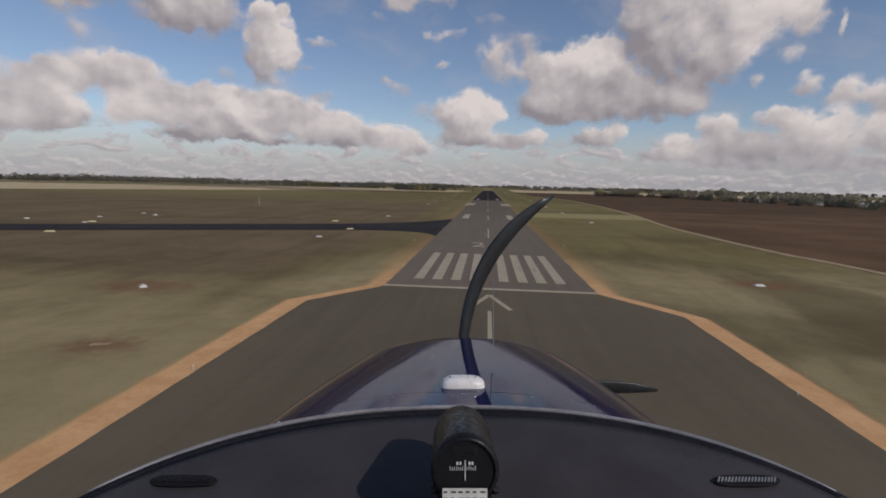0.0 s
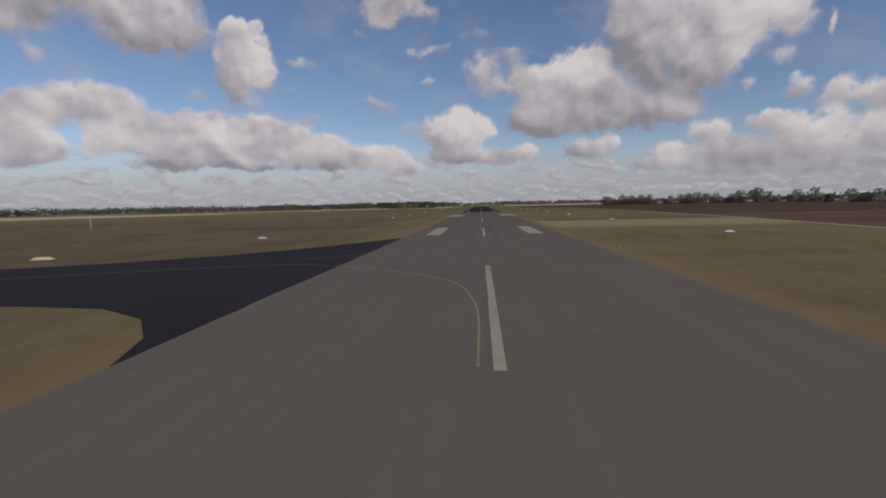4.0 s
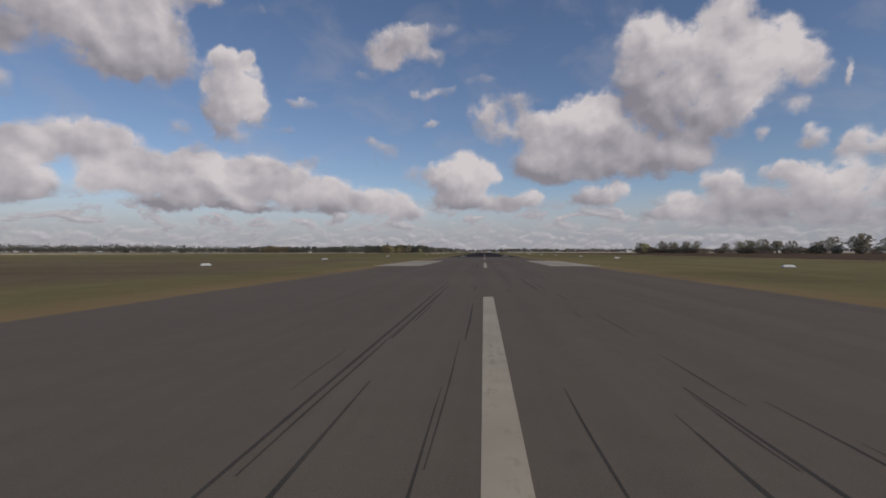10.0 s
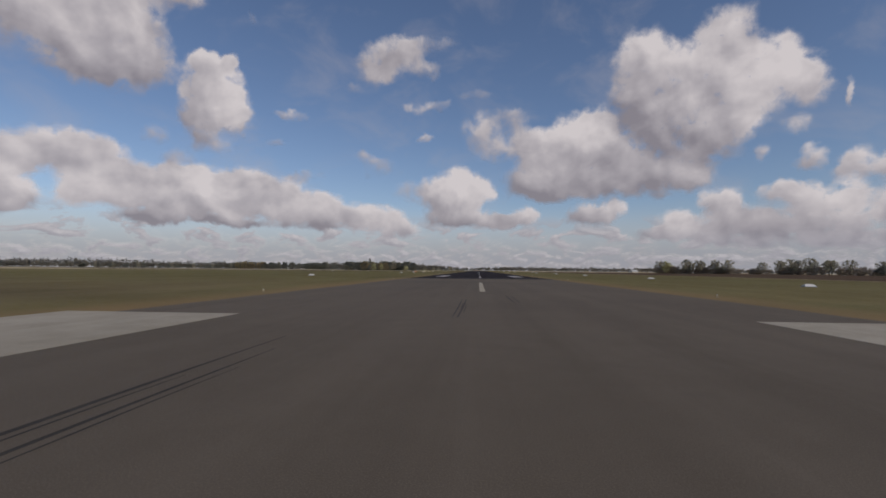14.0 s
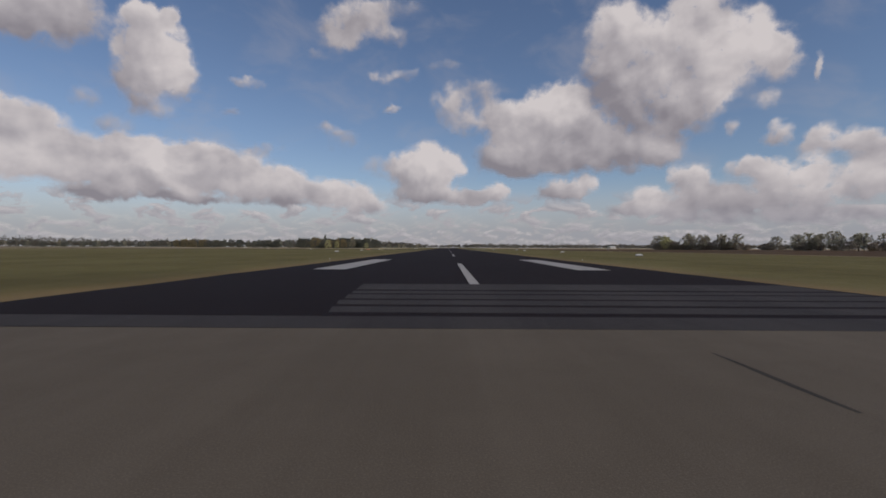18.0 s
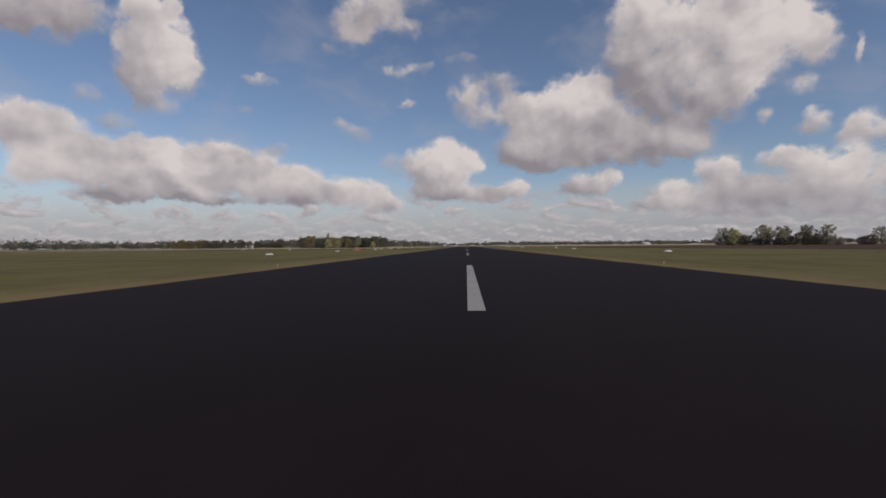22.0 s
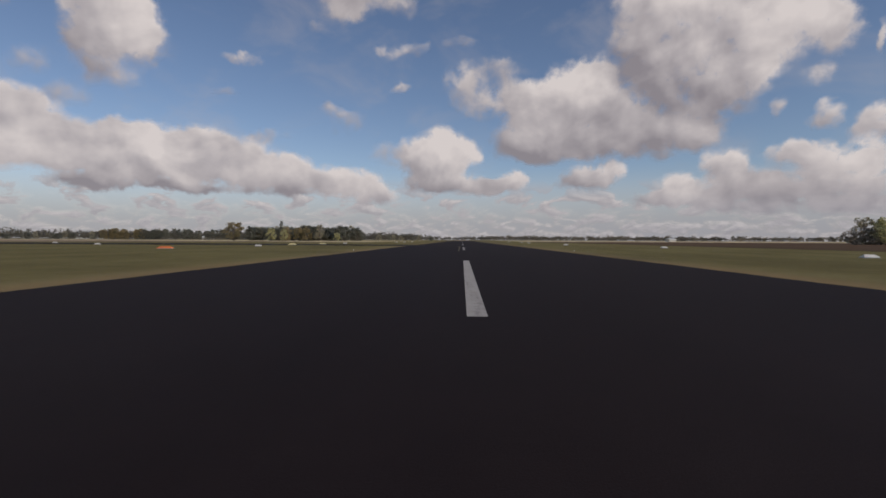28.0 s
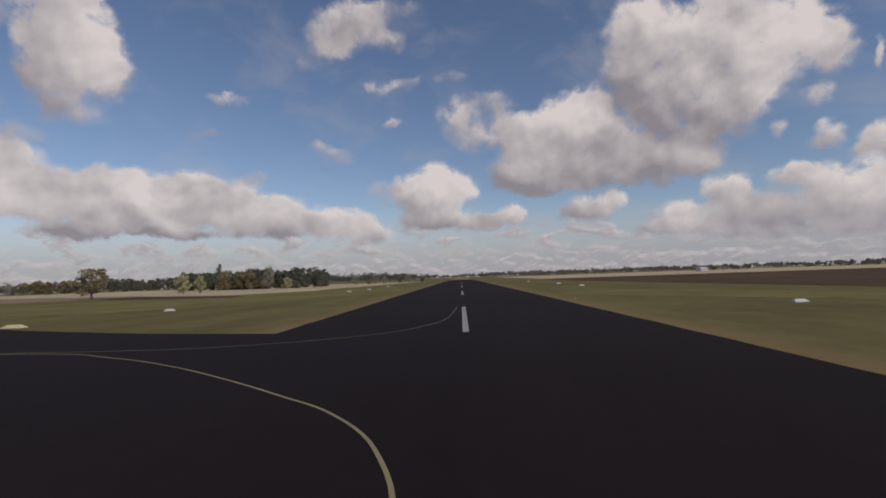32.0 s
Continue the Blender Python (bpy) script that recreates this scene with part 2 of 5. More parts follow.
def paint_material(name, colour, wear, amount):
    """Road paint, worn through to the seal in specks and tyre streaks."""
    m, t, s = material(name)
    p = t.add("NewGeometry").outputs["Position"]
    along = t.noise(t.vmath("MULTIPLY", p, (1.0, 0.05, 1.0)), 1.6, 6.0, 0.7)
    speck = t.noise(p, 3.0, 8.0, 0.75)
    f = t.math("ADD", t.math("MULTIPLY", along, 0.6), t.math("MULTIPLY", speck, 0.4))
    col = t.mix(t.ramp(t.noise(p, 0.5, 4.0), 0.3, 0.7), tuple(c * 0.86 for c in colour), colour)
    t.put(s.inputs["Base Color"], t.mix(t.ramp(f, 0.62 - amount, 0.80 - amount), col, wear))
    s.inputs["Roughness"].default_value = 0.75
    bump(t, s, speck, 0.25, 0.006)
    return m


GRASS = ground_material()
SEAL = seal_material("grey_seal", (0.099, 0.079, 0.055), (0.134, 0.108, 0.077), (0.078, 0.063, 0.049), sunlit=(0.168, 0.139, 0.106))
PAD_SEAL = seal_material("dark_seal", (0.100, 0.081, 0.054), (0.130, 0.106, 0.072), (0.076, 0.062, 0.043))
ASPHALT = seal_material("new_asphalt", (0.0125, 0.0080, 0.0080), (0.0168, 0.0112, 0.0110), (0.0180, 0.0128, 0.0124), 0.8, 0.25, 0.2, gloss=0.075)
TAXI_ASPHALT = seal_material("taxiway_asphalt", (0.018, 0.0145, 0.015), (0.026, 0.0215, 0.0215), (0.031, 0.026, 0.025), 0.85, 0.2, 0.2)
MILLED = seal_material("scraped_asphalt", (0.034, 0.029, 0.027), (0.056, 0.049, 0.044), (0.022, 0.019, 0.019), 0.85, 0.5, 0.25)
CONCRETE = seal_material("pale_faded_panel", (0.27, 0.236, 0.172), (0.40, 0.352, 0.264), (0.17, 0.148, 0.108), 0.85, 0.30, 0.2)
WHITE_PAINT = paint_material("white_road_paint", (0.405, 0.345, 0.235), (0.15, 0.122, 0.084), 0.11)
FRESH_PAINT = paint_material("fresh_white_paint", (0.37, 0.340, 0.295), (0.09, 0.082, 0.072), 0.10)
YELLOW_PAINT = paint_material("yellow_road_paint", (0.30, 0.245, 0.115), (0.115, 0.100, 0.072), 0.10)
FADED_YELLOW = paint_material("faded_yellow_paint", (0.205, 0.172, 0.098), (0.110, 0.096, 0.070), 0.12)
RUBBER = seal_material("tyre_rubber", (0.030, 0.027, 0.022), (0.074, 0.064, 0.050), (0.05, 0.044, 0.037), streaky=0.3)
PLOUGHED = surface("ploughed_soil", (0.070, 0.042, 0.022), (0.108, 0.067, 0.036), 0.02, 0.95, 30.0, 0.8, 0.2, worn=(0.092, 0.073, 0.038), local=False)
RED_PLOUGH = surface("red_ploughed_soil", (0.098, 0.056, 0.029), (0.150, 0.090, 0.047), 0.03, 0.95, 25.0, 0.8, 0.2, worn=(0.072, 0.048, 0.030), local=False)
STRAW = surface("dry_straw_grass", (0.40, 0.32, 0.185), (0.54, 0.445, 0.275), 0.03, 0.95, 25.0, 0.7, 0.2, worn=(0.20, 0.19, 0.09), local=False)
PALE_GRASS = surface("pale_mown_grass", (0.140, 0.120, 0.040), (0.205, 0.172, 0.066), 0.06, 0.95, 20.0, 0.7, 0.15, worn=(0.105, 0.093, 0.03), local=False)
PINK_SOIL = surface("pinkish_bare_soil", (0.205, 0.148, 0.096), (0.290, 0.215, 0.145), 0.05, 0.95, 18.0, 0.7, 0.15, worn=(0.30, 0.245, 0.15), local=False)
TRACK_SOIL = surface("pale_dirt_track", (0.30, 0.22, 0.13), (0.38, 0.30, 0.20), 0.2, 0.95, 12.0, 0.5, 0.05, local=False)
MARKER_WHITE = surface("weathered_white_metal", (0.54, 0.51, 0.45), (0.67, 0.64, 0.57), 1.2, 0.5, 9.0, 0.1, 0.002, worn=(0.52, 0.47, 0.40))
MARKER_YELLOW = surface("faded_yellow_metal", (0.55, 0.46, 0.20), (0.66, 0.57, 0.30), 1.2, 0.5, 9.0, 0.1, 0.002, worn=(0.45, 0.38, 0.22))
MARKER_ORANGE = surface("orange_metal", (0.62, 0.14, 0.035), (0.72, 0.20, 0.05), 1.2, 0.5, 9.0, 0.1, 0.002)
GALV = surface("galvanised_steel", (0.32, 0.33, 0.34), (0.45, 0.46, 0.46), 2.0, 0.45, 9.0, 0.1, 0.002, metal=0.6)
LAMP_GLASS = surface("frosted_lamp_glass", (0.62, 0.62, 0.60), (0.74, 0.74, 0.72), 5.0, 0.2, 6.0, 0.05, 0.001)
for m in (PLOUGHED, RED_PLOUGH, PINK_SOIL, STRAW, PALE_GRASS, TRACK_SOIL):
    m.node_tree.nodes["Principled BSDF"].inputs["Specular IOR Level"].default_value = 0.08
BARK = surface("grey_gum_bark", (0.16, 0.125, 0.095), (0.34, 0.29, 0.24), 0.8, 0.9, 10.0, 0.6, 0.03, worn=(0.09, 0.07, 0.055))
ROOF_TIN = surface("pale_corrugated_roof", (0.42, 0.44, 0.43), (0.58, 0.60, 0.58), 0.3, 0.5, 12.0, 0.3, 0.02, metal=0.2)
SHED_WALL = surface("cream_sheet_wall", (0.46, 0.43, 0.37), (0.60, 0.57, 0.50), 0.4, 0.7, 12.0, 0.3, 0.02)


def leaf_material(name, a, b, dry):
    m, t, s = material(name)
    g = t.add("NewGeometry")
    info = t.add("ObjectInfo")
    rnd = t.math("ADD", t.math("MULTIPLY", g.outputs["Random Per Island"], 0.7), t.math("MULTIPLY", info.outputs["Random"], 0.3))
    col = t.mix(t.ramp(rnd, 0.15, 0.85, smooth=False), a, b)
    col = t.mix(t.ramp(t.noise(t.add("TexCoord").outputs["Object"], 0.35, 4.0), 0.48, 0.66, 0.0, 0.8), col, dry)
    t.put(s.inputs["Base Color"], col)
    s.inputs["Roughness"].default_value = 0.65
    s.inputs["Specular IOR Level"].default_value = 0.25
    through_leaf = t.add("BsdfTranslucent")
    t.put(through_leaf.inputs[0], col)
    mx = t.add("MixShader")
    mx.inputs[0].default_value = 0.5
    t.put(mx.inputs[1], s.outputs[0])
    t.put(mx.inputs[2], through_leaf.outputs[0])
    t.put(t.tree.nodes["Material Output"].inputs[0], mx.outputs[0])
    return m


LEAVES = leaf_material("gum_leaves", (0.29, 0.275, 0.195), (0.50, 0.465, 0.325), (0.52, 0.44, 0.30))
PALE_LEAVES = leaf_material("pale_olive_leaves", (0.42, 0.39, 0.20), (0.62, 0.59, 0.32), (0.62, 0.60, 0.35))
BRUSH_LEAVES = leaf_material("grey_brown_scrub_leaves", (0.25, 0.21, 0.165), (0.42, 0.36, 0.275), (0.46, 0.38, 0.28))
RUST_LEAVES = leaf_material("rusty_leaves", (0.26, 0.215, 0.115), (0.42, 0.345, 0.19), (0.47, 0.37, 0.20))
DARK_LEAVES = leaf_material("dark_scrub_leaves", (0.145, 0.150, 0.122), (0.27, 0.27, 0.205), (0.285, 0.268, 0.20))
FAR_LEAVES = leaf_material("distant_woodland_leaves", (0.145, 0.138, 0.110), (0.26, 0.24, 0.185), (0.30, 0.26, 0.20))

# ---- small builders ----
def mesh_of(name, verts, faces, mat, smooth=False):
    me = bpy.data.meshes.new(name)
    me.from_pydata([tuple(v) for v in verts], [], [tuple(f) for f in faces])
    me.materials.append(mat)
    if smooth:
        me.shade_smooth()
    me.update()
    return me


def part(name, bm, mat, parent, label="", smooth=False):
    """Links a bmesh as one mesh under a thing or a part."""
    me = bpy.data.meshes.new(name)
    bm.to_mesh(me)
    bm.free()
    me.materials.append(mat)
    if smooth:
        me.shade_smooth()
    ob = new(name, me)
    ob.parent = parent
    return tagged(ob, label)


def sheet(name, points, mat, z, label="", category="", kind="structure", thick=0.0):
    """A flat polygon, with its sides where it has thickness."""
    bm = bmesh.new()
    vs = [bm.verts.new((px, py, z)) for px, py in points]
    f = bm.faces.new(vs)
    if f.normal.z < 0:
        f.normal_flip()
    bm.normal_update()
    if f.normal.z < 0:
        f.normal_flip()
    if thick:
        ext = bmesh.ops.extrude_face_region(bm, geom=[f])
        bmesh.ops.translate(bm, vec=(0, 0, -thick), verts=[v for v in ext["geom"] if isinstance(v, bmesh.types.BMVert)])
        bmesh.ops.recalc_face_normals(bm, faces=bm.faces)
    bmesh.ops.triangulate(bm, faces=bm.faces)
    ob = part(name, bm, mat, None, label)
    return tagged(ob, label, category, kind=kind)


def box(bm, x0, x1, y0, y1, z0, z1, bevel=0.0):
    r = bmesh.ops.create_cube(bm, size=1.0, matrix=Matrix.LocRotScale(((x0 + x1) / 2, (y0 + y1) / 2, (z0 + z1) / 2), None, (x1 - x0, y1 - y0, z1 - z0)))
    if bevel:
        es = {e for v in r["verts"] for e in v.link_edges}
        bmesh.ops.bevel(bm, geom=list(es), offset=bevel, segments=2, affect="EDGES")
    return bm


def tube(bm, points, radii, sides=8, cap=True):
    """A tapering tube along points."""
    rings = []
    for i, (p, r) in enumerate(zip(points, radii)):
        a, b = Vector(points[max(0, i - 1)]), Vector(points[min(len(points) - 1, i + 1)])
        q = (b - a).to_track_quat("Z", "Y").to_matrix()
        rings.append([bm.verts.new(Vector(p) + q @ Vector((r * math.cos(2 * math.pi * k / sides), r * math.sin(2 * math.pi * k / sides), 0))) for k in range(sides)])
    for lo, hi in zip(rings, rings[1:]):
        for k in range(sides):
            bm.faces.new((lo[k], lo[(k + 1) % sides], hi[(k + 1) % sides], hi[k]))
    if cap:
        bm.faces.new(rings[0][::-1])
        bm.faces.new(rings[-1])
    return bm


def thing(name, label, category, m=None, group=""):
    e = new(name)
    e.empty_display_size = 0.3
    if m is not None:
        e.matrix_world = m
    return tagged(e, label, category, group)


# ---- the cloudy sky: sheets far off round the front, one for each bank of cloud ----
CLOUD_WHITE, CLOUD_MID, CLOUD_GREY, CLOUD_FAR = (1.0, 0.945, 0.88), (0.655, 0.622, 0.610), (0.385, 0.362, 0.378), (0.425, 0.455, 0.515)


def dome(name, label, mat, r, a0, a1, e0, e1):
    # a piece of a sphere round the middle of the strip, with its angles as UV
    na, ne = max(8, int((a1 - a0) / 2)), max(6, int((e1 - e0) / 2))
    verts, uvs, faces = [], [], []
    for j in range(ne + 1):
        e = e0 + (e1 - e0) * j / ne
        for i in range(na + 1):
            a = a0 + (a1 - a0) * i / na
            verts.append((r * math.sin(radians(a)) * math.cos(radians(e)), 298 + r * math.cos(radians(a)) * math.cos(radians(e)), 2.0 + r * math.sin(radians(e))))
            uvs.append((a, e))
    for j in range(ne):
        for i in range(na):
            k = j * (na + 1) + i
            faces.append((k, k + na + 1, k + na + 2, k + 1))
    me = mesh_of(name, verts, faces, mat, True)
    layer = me.uv_layers.new(name="degrees")
    for loop in me.loops:
        layer.data[loop.index].uv = uvs[loop.vertex_index]
    return tagged(new(name, me), label, "sky", kind="structure")


def glowing(t, col, alpha):
    em, clr, mx = t.add("Emission"), t.add("BsdfTransparent"), t.add("MixShader")
    t.put(em.inputs[0], col)
    t.put(mx.inputs[0], alpha)
    t.put(mx.inputs[1], clr.outputs[0])
    t.put(mx.inputs[2], em.outputs[0])
    t.put(t.tree.nodes["Material Output"].inputs[0], mx.outputs[0])


def cloud_colour(t, lit, height):
    col = t.mix(t.ramp(lit, 0.22, 0.62, smooth=False), CLOUD_GREY, CLOUD_MID)
    col = t.mix(t.ramp(lit, 0.62, 1.0, smooth=False), col, CLOUD_WHITE)
    return t.mix(t.ramp(height, 6.0, 0.5, 0.0, 0.50), col, CLOUD_FAR)


class Cloud:
    # A bank of cloud heaped up from puffs, all in degrees.

    def __init__(self, label, far):
        self.label, self.far = label, far
        self.m, self.t, shader = material("cloud_sheet")
        self.t.tree.nodes.remove(shader)
        self.uv = self.t.add("UVMap", uv_map="degrees").outputs[0]
        self.place = self.warped(self.warped(self.uv, 0.22, 2.0, 2.4), 0.75, 5.0, 1.5, 0.6)
        self.dens, self.lit = 0.0, 0.0
        self.span = [90.0, -90.0, 90.0, -90.0]

    def warped(self, at_place, scale, detail, amount, rough=0.55):
        t = self.t
        n = t.add("TexNoise")
        t.put(n.inputs["Vector"], at_place)
        n.inputs["Scale"].default_value, n.inputs["Detail"].default_value, n.inputs["Roughness"].default_value = scale, detail, rough
        return t.vmath("ADD", at_place, t.vmath("MULTIPLY", t.vmath("SUBTRACT", n.outputs["Color"], (0.5, 0.5, 0.5)), (amount, amount * 0.8, 0.0)))

    def puff(self, azimuth, height, wide, tall, bright, thick=1.0):
        # adds one puff: how dense it is, and the sun and shade painted on it
        t = self.t
        d = t.vmath("MULTIPLY", t.vmath("SUBTRACT", self.place, (azimuth, height, 0)), (0.76 / wide, 0.76 / tall, 0))
        w = t.math("MAXIMUM", t.math("SUBTRACT", 1.0, t.vmath("DOT_PRODUCT", d, d, out=1)), 0.0)
        w = t.math("MULTIPLY", t.math("MULTIPLY", w, w), thick)
        tone = t.math("ADD", t.vmath("DOT_PRODUCT", d, (0.13, 0.32, 0), out=1), bright)
        self.dens, self.lit = t.math("ADD", w, self.dens), t.math("MULTIPLY_ADD", w, tone, self.lit)
        s = self.span
        s[:] = min(s[0], azimuth - 1.4 * wide - 2.5), max(s[1], azimuth + 1.4 * wide + 2.5), min(s[2], height - 1.4 * tall - 2.5), max(s[3], height + 1.4 * tall + 2.5)

    def hang(self):
        t, uv = self.t, self.uv
        torn = t.math("SUBTRACT", t.noise(uv, 0.50, 8.0, 0.57, 0.2), 0.5)
        core = t.math("MULTIPLY_ADD", torn, 0.10, t.math("MULTIPLY", self.dens, t.math("MULTIPLY_ADD", torn, 2.8, 1.0)))
        lit = t.math("DIVIDE", self.lit, t.math("MAXIMUM", self.dens, 0.02))
        # billows: upper right sides painted brighter, as if sunlit
        folds = t.math("SUBTRACT", t.noise(uv, 0.30, 3.5, 0.45, 0.15), t.noise(t.vmath("ADD", uv, (0.60, 1.05, 0)), 0.30, 3.5, 0.45, 0.15))
        lit = t.math("MULTIPLY_ADD", folds, t.ramp(core, 0.1, 0.9, 0.30, 0.85), lit)
        patch = t.math("SUBTRACT", t.noise(t.vmath("MULTIPLY", uv, (0.8, 1.0, 1.0)), 0.20, 4.0, 0.50, 0.4), 0.5)
        lit = t.math("MULTIPLY_ADD", patch, 0.95, lit)
        lit = t.math("ADD", lit, t.ramp(core, 0.75, 0.18, 0.0, 0.08))
        sp = t.add("SeparateXYZ")
        t.put(sp.inputs[0], uv)
        glowing(t, cloud_colour(t, lit, sp.outputs[1]), t.ramp(core, 0.07, t.ramp(lit, 0.35, 0.85, 0.95, 0.60), 0.0, 0.97))
        a0, a1, e0, e1 = self.span
        dome("backdrop", self.label, self.m, self.far, a0, a1, max(-0.8, e0), e1)


def low_deck():
    # haze and the broken deck towards the horizon, smaller and flatter the lower it lies
    m, t, s = material("horizon_deck")
    t.tree.nodes.remove(s)
    uv = t.add("UVMap", uv_map="degrees").outputs[0]
    sp = t.add("SeparateXYZ")
    t.put(sp.inputs[0], uv)
    low = t.ramp(sp.outputs[1], 3.4, 1.6)

    def heaps(shift):
        q = t.vmath("ADD", uv, shift)
        a = t.noise(t.vmath("MULTIPLY", q, (0.24, 0.52, 1.0)), 1.0, 6.0, 0.60, 0.5)
        b = t.noise(t.vmath("MULTIPLY", q, (0.48, 1.15, 1.0)), 1.0, 6.0, 0.60, 0.5)
        return t.math("MULTIPLY_ADD", low, t.math("SUBTRACT", b, a), a)

    n, up = heaps((0, 0, 0)), heaps((0.25, 0.34, 0))
    deck = t.math("MULTIPLY", t.ramp(n, 0.41, 0.57, 0.0, 0.95), t.ramp(sp.outputs[1], 7.0, 4.0))
    lit = t.math("MULTIPLY_ADD", t.math("SUBTRACT", n, up), 2.0, 0.60)
    haze = t.ramp(sp.outputs[1], 8.0, 0.8, 0.0, 0.86)
    col = t.mix(deck, CLOUD_FAR, cloud_colour(t, lit, sp.outputs[1]))
    veil = t.ramp(t.noise(t.vmath("MULTIPLY", uv, (0.6, 1.0, 1.0)), 0.16, 6.0, 0.58, 0.4), 0.46, 0.72, 0.0, 0.22)
    glowing(t, t.mix(t.math("MAXIMUM", deck, haze), CLOUD_MID, col), t.math("MAXIMUM", t.math("MAXIMUM", deck, haze), veil))
    dome("backdrop", "hazy deck of small grey clouds over the horizon", m, 4400.0, -75.0, 75.0, -0.8, 46.0)


low_deck()
tall = Cloud("tall white cumulus with a grey base", 3600)
# tall cloud over the right of the strip
tall.puff(18.2, 22.0, 3.3, 3.2, 0.74, 1.00)
tall.puff(17.6, 17.7, 3.3, 3.3, 0.52, 1.00)
tall.puff(23.0, 19.2, 4.0, 3.7, 0.72, 1.00)
tall.puff(26.1, 22.8, 2.9, 2.7, 0.74, 1.00)
tall.puff(29.8, 19.5, 3.3, 2.9, 0.86, 1.00)
tall.puff(32.4, 17.5, 2.1, 2.7, 0.84, 1.00)
tall.puff(27.0, 16.5, 3.5, 3.1, 0.82, 1.00)
tall.puff(20.3, 14.0, 4.4, 3.4, 0.36, 1.00)
tall.puff(25.0, 13.5, 2.9, 2.7, 0.58, 1.00)
tall.puff(19.2, 10.0, 3.7, 2.1, 0.36, 1.00)
tall.puff(14.7, 9.6, 4.5, 2.1, 0.42, 1.00)
tall.puff(23.0, 10.3, 2.5, 2.0, 0.44, 1.00)
tall.puff(11.1, 15.3, 3.0, 2.5, 0.84, 1.00)
tall.puff(13.2, 15.8, 2.4, 2.3, 0.86, 1.00)
tall.puff(7.4, 13.3, 3.1, 2.5, 0.74, 1.00)
tall.puff(6.1, 10.2, 3.8, 2.2, 0.46, 1.00)
tall.puff(10.5, 11.7, 4.2, 2.8, 0.58, 1.00)
tall.puff(9.3, 8.9, 4.8, 1.4, 0.36, 1.00)
tall.puff(0.2, 15.7, 2.6, 2.2, 0.60, 0.55)
tall.puff(2.2, 13.5, 2.9, 1.6, 0.55, 0.50)
tall.puff(3.8, 17.1, 2.6, 1.3, 0.58, 0.42)
tall.puff(-0.5, 19.5, 2.2, 0.7, 0.55, 0.38)
tall.puff(35.6, 15.9, 0.5, 1.6, 0.70, 0.42)
tall.puff(31.5, 13.8, 1.3, 0.9, 0.70, 0.45)
tall.puff(29.0, 11.8, 0.9, 1.2, 0.65, 0.45)
tall.puff(14.4, 13.0, 3.2, 2.7, 0.60, 1.00)
tall.puff(15.9, 11.4, 3.4, 2.4, 0.48, 1.00)
tall.puff(4.8, 15.0, 2.9, 1.8, 0.62, 0.60)
tall.puff(13.5, 6.0, 2.6, 1.4, 0.46, 0.90)
tall.puff(11.1, 5.7, 1.8, 0.9, 0.50, 0.50)
tall.puff(12.0, 6.3, 1.9, 1.3, 0.52, 0.70)
tall.puff(15.0, 6.6, 1.4, 1.1, 0.75, 0.80)
tall.hang()
low = Cloud("white cumulus heaps low over the horizon", 4250)
# round cumulus ahead
low.puff(-2.4, 9.6, 2.8, 2.3, 0.98, 1.00)
low.puff(-5.0, 8.6, 2.3, 2.3, 0.76, 1.00)
low.puff(-0.0, 9.0, 2.0, 1.9, 0.96, 1.00)
low.puff(-3.0, 6.7, 3.3, 1.8, 0.60, 1.00)
low.puff(0.3, 5.7, 3.9, 1.2, 0.50, 1.00)
low.puff(5.2, 6.2, 1.8, 1.3, 0.90, 1.00)
low.puff(2.9, 5.4, 3.2, 1.0, 0.55, 0.90)
low.puff(-4.3, 5.7, 2.6, 1.0, 0.45, 0.90)
low.puff(-8.0, 8.9, 2.0, 1.6, 0.60, 0.42)
# broken bank low on the right
low.puff(21.1, 4.9, 2.3, 1.8, 0.76, 1.00)
low.puff(19.2, 3.8, 2.4, 0.9, 0.45, 0.80)
low.puff(23.9, 4.3, 2.5, 1.6, 0.58, 1.00)
low.puff(25.4, 7.3, 2.2, 1.7, 0.78, 0.90)
low.puff(26.9, 5.3, 2.8, 1.7, 0.55, 1.00)
low.puff(29.6, 4.9, 2.6, 1.6, 0.48, 1.00)
low.puff(30.1, 7.8, 2.1, 1.3, 0.76, 0.80)
low.puff(32.6, 6.9, 2.0, 1.5, 0.70, 0.90)
low.puff(32.2, 4.8, 2.4, 1.6, 0.46, 1.00)
low.puff(35.4, 7.2, 1.9, 1.5, 0.76, 0.90)
low.puff(35.8, 4.6, 2.2, 1.7, 0.60, 0.90)
low.puff(33.4, 3.0, 3.1, 1.0, 0.50, 0.80)
low.puff(28.2, 3.1, 3.5, 1.0, 0.50, 0.80)
low.puff(33.1, 10.7, 1.0, 1.3, 0.78, 0.75)
low.puff(32.5, 10.0, 1.2, 0.8, 0.60, 0.50)
low.puff(35.9, 10.1, 1.5, 1.4, 0.76, 0.65)
low.puff(35.5, 9.0, 1.9, 0.7, 0.60, 0.50)
low.puff(38.7, 9.2, 2.0, 1.6, 0.75, 0.80)
low.puff(39.3, 5.9, 2.6, 1.9, 0.65, 0.90)
low.puff(41.3, 7.5, 2.4, 2.2, 0.70, 1.00)
low.puff(38.6, 3.1, 2.9, 0.9, 0.50, 0.80)
low.hang()
near = Cloud("ragged white clouds high in the blue sky", 1750)
